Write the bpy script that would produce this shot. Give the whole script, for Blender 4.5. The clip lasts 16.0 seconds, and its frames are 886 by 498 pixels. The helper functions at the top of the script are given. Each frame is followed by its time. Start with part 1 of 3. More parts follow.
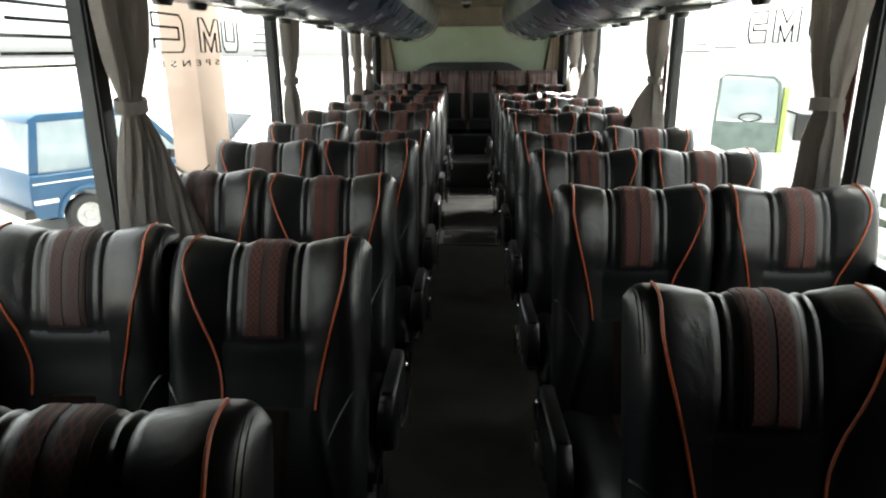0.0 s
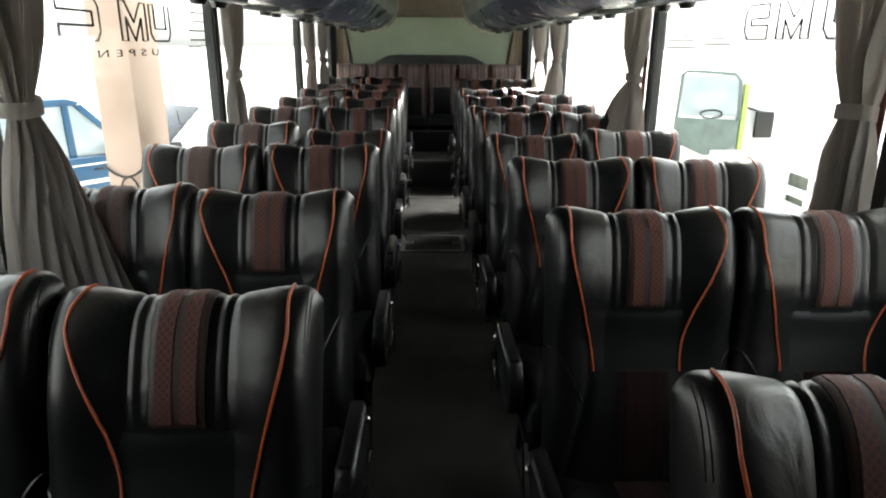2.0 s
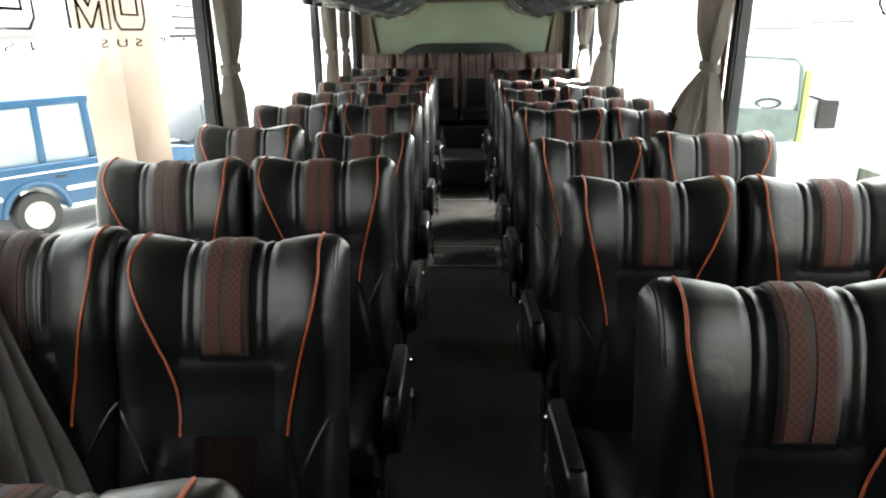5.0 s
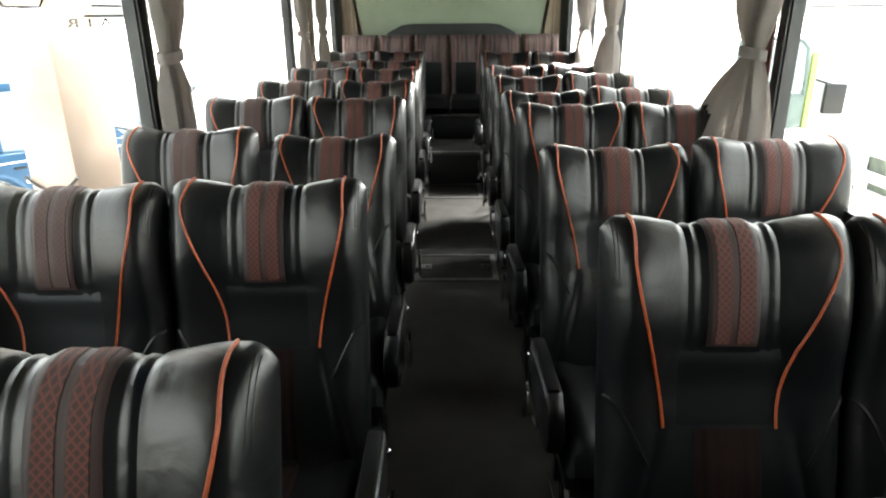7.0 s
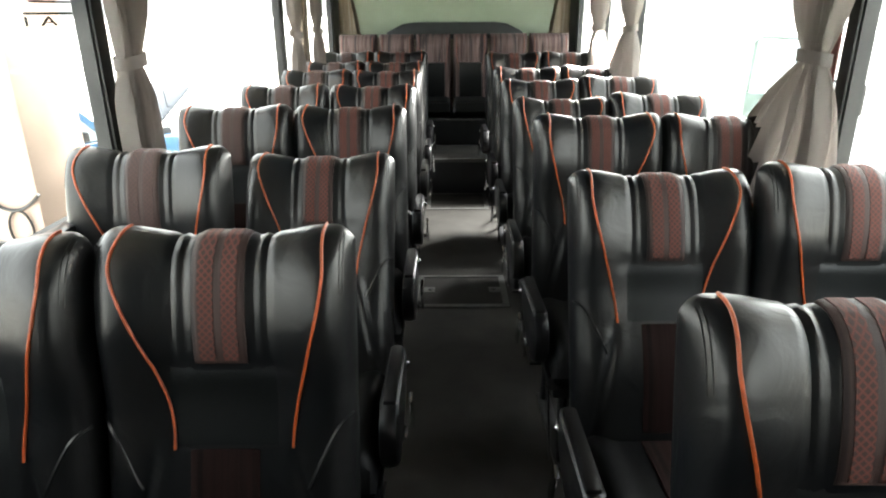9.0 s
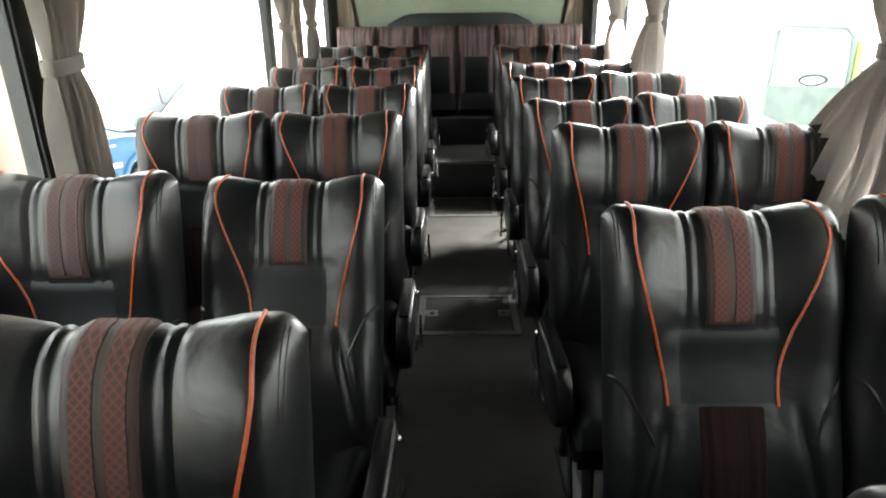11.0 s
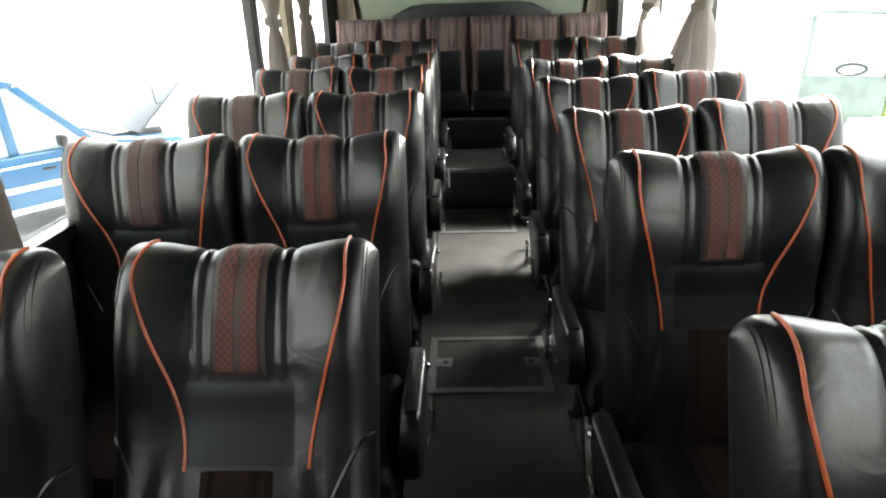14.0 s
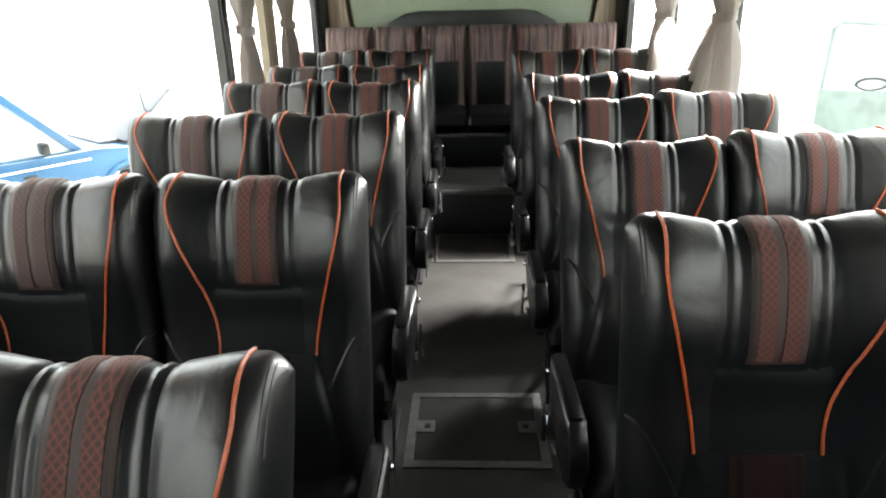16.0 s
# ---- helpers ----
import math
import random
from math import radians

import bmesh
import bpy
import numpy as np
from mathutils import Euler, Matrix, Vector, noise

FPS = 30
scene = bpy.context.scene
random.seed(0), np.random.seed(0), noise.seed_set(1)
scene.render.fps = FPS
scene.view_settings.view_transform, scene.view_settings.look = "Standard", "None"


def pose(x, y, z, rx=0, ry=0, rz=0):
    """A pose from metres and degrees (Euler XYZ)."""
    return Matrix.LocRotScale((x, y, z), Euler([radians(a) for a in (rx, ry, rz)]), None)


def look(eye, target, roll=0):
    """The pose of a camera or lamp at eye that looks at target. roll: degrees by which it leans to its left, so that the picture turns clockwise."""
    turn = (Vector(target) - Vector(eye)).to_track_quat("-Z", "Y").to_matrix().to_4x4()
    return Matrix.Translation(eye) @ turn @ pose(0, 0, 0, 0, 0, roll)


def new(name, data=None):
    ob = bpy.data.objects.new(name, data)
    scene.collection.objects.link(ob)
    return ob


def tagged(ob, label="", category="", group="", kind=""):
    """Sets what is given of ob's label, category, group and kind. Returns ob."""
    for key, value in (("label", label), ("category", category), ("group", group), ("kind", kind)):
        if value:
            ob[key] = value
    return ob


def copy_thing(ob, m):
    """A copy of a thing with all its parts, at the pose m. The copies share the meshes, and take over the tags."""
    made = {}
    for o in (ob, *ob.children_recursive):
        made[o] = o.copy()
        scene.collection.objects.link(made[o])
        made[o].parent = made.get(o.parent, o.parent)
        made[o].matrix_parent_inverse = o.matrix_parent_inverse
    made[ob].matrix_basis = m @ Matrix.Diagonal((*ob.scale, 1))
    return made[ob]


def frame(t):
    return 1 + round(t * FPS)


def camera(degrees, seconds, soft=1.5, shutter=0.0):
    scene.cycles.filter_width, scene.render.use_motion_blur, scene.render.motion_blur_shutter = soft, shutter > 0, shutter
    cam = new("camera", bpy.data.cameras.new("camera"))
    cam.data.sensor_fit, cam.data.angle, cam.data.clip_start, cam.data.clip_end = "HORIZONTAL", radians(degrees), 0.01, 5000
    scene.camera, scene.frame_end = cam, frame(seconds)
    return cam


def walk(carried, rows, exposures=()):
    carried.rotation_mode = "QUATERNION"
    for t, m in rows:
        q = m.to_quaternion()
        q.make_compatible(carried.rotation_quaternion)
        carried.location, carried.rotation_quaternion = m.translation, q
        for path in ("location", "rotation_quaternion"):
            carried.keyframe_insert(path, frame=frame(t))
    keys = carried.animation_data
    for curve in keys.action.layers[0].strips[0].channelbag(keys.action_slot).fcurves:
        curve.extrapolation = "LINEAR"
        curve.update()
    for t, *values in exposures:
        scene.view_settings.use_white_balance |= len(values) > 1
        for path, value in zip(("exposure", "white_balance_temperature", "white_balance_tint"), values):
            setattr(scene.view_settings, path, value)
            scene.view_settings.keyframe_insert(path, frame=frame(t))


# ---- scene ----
cam = camera(68.5, 16.0, soft=2.1)
PATH = [
    (0, (-0.016, 1.129, 1.474), (-0.091, 3.041, 0.893), -0.4),
    (0.5, (-0.031, 1.245, 1.483), (-0.065, 3.157, 0.898), -0.8),
    (1, (-0.045, 1.359, 1.485), (-0.023, 3.269, 0.891), -0.0),
    (1.5, (-0.055, 1.429, 1.478), (0.002, 3.33, 0.861), 0.4),
    (2, (-0.057, 1.492, 1.477), (-0.003, 3.399, 0.874), 0.4),
    (2.5, (-0.045, 1.638, 1.469), (-0.035, 3.54, 0.852), -0.3),
    (3, (-0.021, 1.774, 1.472), (-0.04, 3.676, 0.856), -0.2),
    (3.5, (-0.003, 1.885, 1.464), (-0.071, 3.785, 0.841), 0.0),
    (4, (-0.007, 1.959, 1.459), (-0.082, 3.857, 0.831), -0.1),
    (6.5, (-0.085, 2.464, 1.461), (-0.082, 4.35, 0.796), -1.1),
    (7, (-0.052, 2.635, 1.457), (-0.066, 4.514, 0.772), -0.5),
    (7.5, (-0.043, 2.684, 1.467), (-0.099, 4.572, 0.809), -0.5),
    (8, (-0.045, 2.762, 1.454), (-0.104, 4.634, 0.753), -0.5),
    (8.5, (-0.05, 2.887, 1.449), (-0.092, 4.764, 0.761), -0.4),
    (9, (-0.073, 3.018, 1.453), (-0.09, 4.895, 0.764), -0.5),
    (11.5, (-0.039, 3.51, 1.449), (-0.101, 5.375, 0.728), -1.4),
    (12, (-0.024, 3.603, 1.447), (-0.139, 5.461, 0.716), -1.3),
    (12.5, (-0.032, 3.679, 1.438), (-0.159, 5.53, 0.693), -1.8),
    (13, (-0.055, 3.776, 1.435), (-0.165, 5.634, 0.703), -1.6),
    (13.5, (-0.072, 3.897, 1.438), (-0.173, 5.747, 0.685), -1.6),
    (14, (-0.083, 3.972, 1.439), (-0.154, 5.83, 0.702), -1.9),
    (14.5, (-0.087, 4.025, 1.435), (-0.134, 5.868, 0.66), -1.8),
    (15, (-0.08, 4.109, 1.435), (-0.113, 5.955, 0.666), -1.2),
    (15.5, (-0.056, 4.227, 1.437), (-0.097, 6.091, 0.713), -1.6),
    (16, (-0.019, 4.365, 1.438), (-0.102, 6.229, 0.717), -1.3),
]
walk(cam, [(t, look(eye, target, roll)) for t, eye, target, roll in PATH], exposures=[(0.0, 1.85, 6500, 7), (4.0, 2.1, 6500, 7), (7.0, 2.65, 6500, 6.5), (9.0, 2.9, 6500, 7), (12.5, 2.85, 6500, 6.5), (16.0, 2.85, 6500, 7)])

# ---- world, sun and exposure ----
world = bpy.data.worlds.new("sky")
scene.world = world
world.use_nodes = True
SUN_EL, SUN_AZ = radians(58), radians(20)
wn = world.node_tree
sky = wn.nodes.new("ShaderNodeTexSky")
sky.sky_type, sky.sun_disc = "NISHITA", False
sky.sun_elevation, sky.sun_rotation = SUN_EL, SUN_AZ
sky.air_density, sky.dust_density, sky.ozone_density = 1.0, 4.0, 1.0
wn.nodes["Background"].inputs["Strength"].default_value = 0.15
haze = wn.nodes.new("ShaderNodeHueSaturation")
haze.inputs["Saturation"].default_value, haze.inputs["Value"].default_value = 0.12, 2.0
wn.links.new(sky.outputs["Color"], haze.inputs["Color"])
wn.links.new(haze.outputs["Color"], wn.nodes["Background"].inputs["Color"])
sun_data = bpy.data.lights.new("sun", "SUN")
sun_data.energy, sun_data.angle, sun_data.color = 3.0, radians(4), (1.0, 0.95, 0.87)
sun = new("sun", sun_data)
sun_dir = Vector((math.sin(SUN_AZ) * math.cos(SUN_EL), math.cos(SUN_AZ) * math.cos(SUN_EL), math.sin(SUN_EL)))
sun.matrix_world = look(sun_dir * 50, (0, 0, 0))
# added area lamp at a right window, stand-in sky light for the aisle floor
fill_lamp = bpy.data.lights.new("aisle_fill", "AREA")
fill_lamp.shape, fill_lamp.size, fill_lamp.size_y, fill_lamp.energy, fill_lamp.color = "RECTANGLE", 0.5, 0.46, 22.0, (1.0, 0.98, 0.95)
fill_lamp.spread = radians(100)
new("aisle_fill", fill_lamp).matrix_world = look((1.13, 8.12, 1.34), (0.0, 7.1, 0.0))


# ---- materials ----
def mat(name, color, rough=0.6, metal=0.0, color2=None, scale=8.0, bump=0.0, bump_scale=60.0, spec=0.5, coat=0.0, stretch=(1, 1, 1), detail=6.0, lo=0.35, hi=0.65, rvar=0.1):
    m = bpy.data.materials.new(name)
    m.use_nodes = True
    t = m.node_tree
    p = t.nodes["Principled BSDF"]
    p.inputs["Base Color"].default_value = (*color, 1)
    p.inputs["Roughness"].default_value = rough
    p.inputs["Metallic"].default_value = metal
    p.inputs["Specular IOR Level"].default_value = spec
    p.inputs["Coat Weight"].default_value = coat
    tc = t.nodes.new("ShaderNodeTexCoord")
    mp = t.nodes.new("ShaderNodeMapping")
    mp.inputs["Scale"].default_value = stretch
    t.links.new(tc.outputs["Object"], mp.inputs["Vector"])
    nz = t.nodes.new("ShaderNodeTexNoise")
    nz.inputs["Scale"].default_value, nz.inputs["Detail"].default_value = scale, detail
    t.links.new(mp.outputs["Vector"], nz.inputs["Vector"])
    c2 = color2 or tuple(c * 0.72 for c in color)
    rp = t.nodes.new("ShaderNodeValToRGB")
    rp.color_ramp.elements[0].position, rp.color_ramp.elements[1].position = lo, hi
    rp.color_ramp.elements[0].color, rp.color_ramp.elements[1].color = (*color, 1), (*c2, 1)
    t.links.new(nz.outputs["Fac"], rp.inputs["Fac"])
    t.links.new(rp.outputs["Color"], p.inputs["Base Color"])
    mr = t.nodes.new("ShaderNodeMapRange")
    mr.inputs["To Min"].default_value, mr.inputs["To Max"].default_value = max(0.02, rough - rvar), min(1, rough + rvar)
    t.links.new(nz.outputs["Fac"], mr.inputs["Value"])
    t.links.new(mr.outputs["Result"], p.inputs["Roughness"])
    if bump:
        nb = t.nodes.new("ShaderNodeTexNoise")
        nb.inputs["Scale"].default_value, nb.inputs["Detail"].default_value = bump_scale, 4
        t.links.new(mp.outputs["Vector"], nb.inputs["Vector"])
        bp = t.nodes.new("ShaderNodeBump")
        bp.inputs["Strength"].default_value, bp.inputs["Distance"].default_value = bump, 0.004
        t.links.new(nb.outputs["Fac"], bp.inputs["Height"])
        t.links.new(bp.outputs["Normal"], p.inputs["Normal"])
    return m


def striped(name, a, b, c, scale, rough=0.85, spec=0.5):
    """Woven cloth with fine upright stripes in three tones."""
    m = mat(name, a, rough, bump=0.25, bump_scale=900, spec=spec)
    t = m.node_tree
    p = t.nodes["Principled BSDF"]
    tc = t.nodes["Texture Coordinate"]
    mp = t.nodes.new("ShaderNodeMapping")
    mp.inputs["Scale"].default_value = (scale, 1.2, 1.2)
    t.links.new(tc.outputs["Object"], mp.inputs["Vector"])
    nz = t.nodes.new("ShaderNodeTexNoise")
    nz.inputs["Scale"].default_value, nz.inputs["Detail"].default_value = 1.0, 3
    t.links.new(mp.outputs["Vector"], nz.inputs["Vector"])
    rp = t.nodes.new("ShaderNodeValToRGB")
    e = rp.color_ramp.elements
    e[0].position, e[0].color = 0.38, (*a, 1)
    e[1].position, e[1].color = 0.62, (*c, 1)
    mid = e.new(0.5)
    mid.color = (*b, 1)
    t.links.new(nz.outputs["Fac"], rp.inputs["Fac"])
    t.links.new(rp.outputs["Color"], p.inputs["Base Color"])
    return m


def ribbon_cloth(name, dark, light):
    """Red woven ribbon with a lattice of dark diamonds."""
    m = mat(name, (0.30, 0.045, 0.02), 0.8, bump=0.3, bump_scale=700)
    t = m.node_tree
    p = t.nodes["Principled BSDF"]
    tc = t.nodes["Texture Coordinate"]
    out = []
    for ang in (45, -45):
        mp = t.nodes.new("ShaderNodeMapping")
        mp.inputs["Rotation"].default_value = (0, radians(ang), 0)
        t.links.new(tc.outputs["Object"], mp.inputs["Vector"])
        wv = t.nodes.new("ShaderNodeTexWave")
        wv.bands_direction = "X"
        wv.inputs["Scale"].default_value = 34
        wv.inputs["Distortion"].default_value = 0.4
        t.links.new(mp.outputs["Vector"], wv.inputs["Vector"])
        out.append(wv)
    mx = t.nodes.new("ShaderNodeMath")
    mx.operation = "MAXIMUM"
    t.links.new(out[0].outputs["Fac"], mx.inputs[0])
    t.links.new(out[1].outputs["Fac"], mx.inputs[1])
    rp = t.nodes.new("ShaderNodeValToRGB")
    e = rp.color_ramp.elements
    e[0].position, e[0].color = 0.62, (*dark, 1)
    e[1].position, e[1].color = 0.98, (*light, 1)
    t.links.new(mx.outputs[0], rp.inputs["Fac"])
    t.links.new(rp.outputs["Color"], p.inputs["Base Color"])
    return m


def velvet(m, weight):
    """Adds a soft rosy nap."""
    p = m.node_tree.nodes["Principled BSDF"]
    p.inputs["Sheen Weight"].default_value, p.inputs["Sheen Roughness"].default_value = weight, 0.35
    p.inputs["Sheen Tint"].default_value = (1.0, 0.70, 0.62, 1)
    return m


def translucent(m, color, share):
    """Lets daylight glow through thin cloth."""
    t = m.node_tree
    p = t.nodes["Principled BSDF"]
    b, mx = t.nodes.new("ShaderNodeBsdfTranslucent"), t.nodes.new("ShaderNodeMixShader")
    b.inputs["Color"].default_value = (*color, 1)
    mx.inputs["Fac"].default_value = share
    t.links.new(p.outputs[0], mx.inputs[1])
    t.links.new(b.outputs[0], mx.inputs[2])
    t.links.new(mx.outputs[0], t.nodes["Material Output"].inputs["Surface"])
    return m


def creased(m):
    """Adds soft creases and dents, different on each object."""
    t = m.node_tree
    p = t.nodes["Principled BSDF"]
    tc, info, add = t.nodes["Texture Coordinate"], t.nodes.new("ShaderNodeObjectInfo"), t.nodes.new("ShaderNodeVectorMath")
    sc = t.nodes.new("ShaderNodeMath")
    sc.operation = "MULTIPLY"
    sc.inputs[1].default_value = 37.0
    t.links.new(info.outputs["Random"], sc.inputs[0])
    t.links.new(tc.outputs["Object"], add.inputs[0])
    t.links.new(sc.outputs[0], add.inputs[1])
    nz = t.nodes.new("ShaderNodeTexNoise")
    nz.inputs["Scale"].default_value, nz.inputs["Detail"].default_value, nz.inputs["Distortion"].default_value = 11.0, 3.0, 1.2
    t.links.new(add.outputs[0], nz.inputs["Vector"])
    bp = t.nodes.new("ShaderNodeBump")
    bp.inputs["Strength"].default_value, bp.inputs["Distance"].default_value = 0.22, 0.012
    t.links.new(nz.outputs["Fac"], bp.inputs["Height"])
    t.links.new(p.inputs["Normal"].links[0].from_socket, bp.inputs["Normal"])
    t.links.new(bp.outputs["Normal"], p.inputs["Normal"])


def glass(name, tint=(0.97, 0.99, 0.98), mirror=0.025):
    m = bpy.data.materials.new(name)
    m.use_nodes = True
    t = m.node_tree
    t.nodes.remove(t.nodes["Principled BSDF"])
    a, b, mx = t.nodes.new("ShaderNodeBsdfTransparent"), t.nodes.new("ShaderNodeBsdfGlossy"), t.nodes.new("ShaderNodeMixShader")
    a.inputs["Color"].default_value = (*tint, 1)
    b.inputs["Roughness"].default_value = 0.02
    mx.inputs["Fac"].default_value = mirror
    t.links.new(a.outputs[0], mx.inputs[1])
    t.links.new(b.outputs[0], mx.inputs[2])
    t.links.new(mx.outputs[0], t.nodes["Material Output"].inputs["Surface"])
    return m


LEATHER = mat("black_leather", (0.0030, 0.0040, 0.0048), 0.355, color2=(0.0055, 0.0057, 0.0056), scale=6, bump=0.05, bump_scale=260, spec=0.5, rvar=0.06, detail=3.0)
# Cushion leather: darker, less glossy copy with the low shade put into it
LEATHER_SHADED = mat("shaded_black_leather", (0.003, 0.0032, 0.0032), 0.55, scale=10, bump=0.1, bump_scale=260, spec=0.2)
creased(LEATHER)
LEATHER.node_tree.nodes["Principled BSDF"].inputs["Specular Tint"].default_value = (1.0, 0.965, 0.91, 1)
# Window-seat panels: lighter, glossier copy that carries the window's sheen
LEATHER_WINDOW_SHEEN = mat("window_sheen_black_leather", (0.0055, 0.007, 0.0066), 0.40, scale=10, bump=0.05, bump_scale=300, spec=0.42)
LEATHER_PLAIN = mat("matt_black_leather", (0.0035, 0.0045, 0.0042), 0.40, scale=10, bump=0.08, bump_scale=300, spec=0.34)
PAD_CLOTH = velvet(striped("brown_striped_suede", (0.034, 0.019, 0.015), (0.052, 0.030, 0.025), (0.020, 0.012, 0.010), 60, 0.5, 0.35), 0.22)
# Darker copy of the pad suede: shade low on the seat is in its colour
LOWER_CLOTH_SHADED = striped("shaded_brown_suede", (0.012, 0.006, 0.005), (0.018, 0.009, 0.008), (0.006, 0.004, 0.0035), 60, 0.8, 0.08)
BENCH_CLOTH = striped("brown_striped_cloth", (0.055, 0.03, 0.027), (0.13, 0.09, 0.08), (0.03, 0.02, 0.02), 34)
RIBBON = velvet(ribbon_cloth("red_woven_ribbon", (0.045, 0.019, 0.014), (0.12, 0.030, 0.019)), 0.12)
# Left window seats: the sheen hiding the red is put into this colour
RIBBON_SHEEN = velvet(ribbon_cloth("sheen_brown_ribbon", (0.036, 0.019, 0.015), (0.058, 0.026, 0.020)), 0.2)
PIPING = mat("orange_piping", (0.44, 0.085, 0.02), 0.4, color2=(0.32, 0.06, 0.014), scale=90, bump=0.2, bump_scale=500)
# Bench piping, darker and duller than on the seats
BENCH_PIPING = mat("dull_orange_piping", (0.16, 0.04, 0.02), 0.6, scale=90)
PLASTIC = mat("black_plastic", (0.004, 0.004, 0.0045), 0.33, scale=20, bump=0.05, bump_scale=400)
STEEL = mat("dark_painted_steel", (0.02, 0.02, 0.022), 0.4, scale=12)
CHROME = mat("chrome", (0.75, 0.76, 0.78), 0.16, metal=1.0, scale=30, rvar=0.06)
FLOOR_MAT = mat("grey_vinyl_floor", (0.034, 0.032, 0.029), 0.75, color2=(0.025, 0.0238, 0.0215), scale=5, bump=0.15, bump_scale=500, rvar=0.12, spec=0.15)
FLOOR_TRIM = mat("aluminium_trim", (0.13, 0.13, 0.125), 0.45, metal=0.5, scale=30, rvar=0.12)
STEP_MAT = mat("black_step_cover", (0.018, 0.02, 0.023), 0.5, scale=6, bump=0.1, bump_scale=300)
WALL_MAT = mat("dark_side_panel", (0.014, 0.014, 0.014), 0.6, scale=6, bump=0.1, bump_scale=200)
PILLAR_MAT = mat("black_window_pillar", (0.008, 0.009, 0.009), 0.55, scale=8, bump=0.05)
CEIL_MAT = mat("beige_ceiling_cloth", (0.17, 0.14, 0.10), 0.8, scale=4, bump=0.2, bump_scale=350)
REAR_GREEN = mat("sage_green_panel", (0.285, 0.345, 0.245), 0.42, color2=(0.245, 0.30, 0.21), scale=2.5, bump=0.03, bump_scale=40, rvar=0.08)
TRAY_MAT = mat("black_rear_shelf", (0.014, 0.018, 0.016), 0.35, scale=8)
SIDE_STRIPE = striped("beige_striped_panel", (0.42, 0.35, 0.26), (0.30, 0.23, 0.16), (0.48, 0.42, 0.33), 26, 0.6)
CURTAIN = translucent(mat("grey_curtain_cloth", (0.25, 0.232, 0.215), 0.85, color2=(0.18, 0.168, 0.155), scale=5, bump=0.3, bump_scale=700, stretch=(1, 1, 0.4)), (0.60, 0.55, 0.515), 0.5)
RACK_BLUE = mat("dark_blue_rack_shell", (0.012, 0.023, 0.055), 0.28, scale=4, coat=0.0, rvar=0.06)
RACK_GREY = mat("grey_rack_panel", (0.06, 0.066, 0.068), 0.24, scale=3, bump=0.04, bump_scale=30)
RACK_PANEL = mat("grey_green_rack_front", (0.13, 0.14, 0.125), 0.32, scale=3, bump=0.04, bump_scale=30)
RACK_CREAM = mat("cream_rack_underside", (0.36, 0.32, 0.26), 0.25, scale=3, bump=0.06, bump_scale=14)
SILVER = mat("silver_paint", (0.55, 0.57, 0.6), 0.3, metal=0.6, scale=20)
LETTER = glass("translucent_window_lettering", (0.14, 0.14, 0.14), 0.02)
RED_PAINT = mat("dull_red_paint", (0.22, 0.055, 0.045), 0.45, scale=10)
WINDOW_GLASS = glass("window_glass")
GROUND = mat("pale_concrete_yard", (0.52, 0.50, 0.46), 0.85, color2=(0.38, 0.365, 0.335), scale=0.7, bump=0.4, bump_scale=25, detail=9)
COLUMN_MAT = mat("beige_painted_concrete", (0.43, 0.325, 0.265), 0.8, color2=(0.31, 0.225, 0.175), scale=2.2, bump=0.3, bump_scale=40, lo=0.5, hi=0.8)
VAN_BLUE = mat("blue_car_paint", (0.006, 0.050, 0.115), 0.4, color2=(0.010, 0.066, 0.14), scale=3, coat=0.1, rvar=0.05)
CAR_WHITE = mat("white_car_paint", (0.75, 0.77, 0.78), 0.25, scale=3, coat=0.4, color2=(0.7, 0.72, 0.73), rvar=0.05)
CAR_GLASS = mat("car_window_glass", (0.26, 0.31, 0.33), 0.06, color2=(0.36, 0.41, 0.42), scale=2, rvar=0.03)
TYRE = mat("black_rubber", (0.025, 0.025, 0.025), 0.75, scale=30, bump=0.2, bump_scale=150)
RIM = mat("white_steel_wheel", (0.5, 0.5, 0.48), 0.4, scale=14)
TRUCK_DARK = mat("grey_green_door_trim", (0.12, 0.16, 0.145), 0.5, scale=6)
# Bonnet darker than the blue body: dark reflections put into its colour
BONNET_DARK = mat("dark_reflection_car_paint", (0.008, 0.012, 0.02), 0.18, scale=3, coat=0.3, rvar=0.08)
OLIVE = mat("dark_olive_filler", (0.085, 0.095, 0.065), 0.7, color2=(0.03, 0.036, 0.026), scale=5)
TRUCK_LIME = mat("lime_green_paint", (0.36, 0.48, 0.12), 0.4, scale=6)


# ---- shaping helpers ----
def part(name, bm, material, parent=None, label="", smooth=True):
    """Links a bmesh as one mesh object, under a thing or a part."""
    bmesh.ops.recalc_face_normals(bm, faces=bm.faces)
    me = bpy.data.meshes.new(name)
    bm.to_mesh(me)
    bm.free()
    me.materials.append(material)
    if smooth:
        me.polygons.foreach_set("use_smooth", [True] * len(me.polygons))
        me.set_sharp_from_angle(angle=radians(38))
    ob = new(name, me)
    if parent is not None:
        ob.parent = parent
    return tagged(ob, label)


def thing(name, label, category, group="", kind="", at=(0, 0, 0), rz=0):
    ob = new(name)
    ob.empty_display_size = 0.1
    ob.matrix_basis = pose(*at, 0, 0, rz)
    return tagged(ob, label, category, group, kind)


def add_box(bm, lo, hi, bevel=0.0, seg=2, m=None):
    r = bmesh.ops.create_cube(bm, size=1.0)
    vs = r["verts"]
    c = [(a + b) / 2 for a, b in zip(lo, hi)]
    s = [b - a for a, b in zip(lo, hi)]
    for v in vs:
        v.co = Vector([c[i] + v.co[i] * s[i] for i in range(3)])
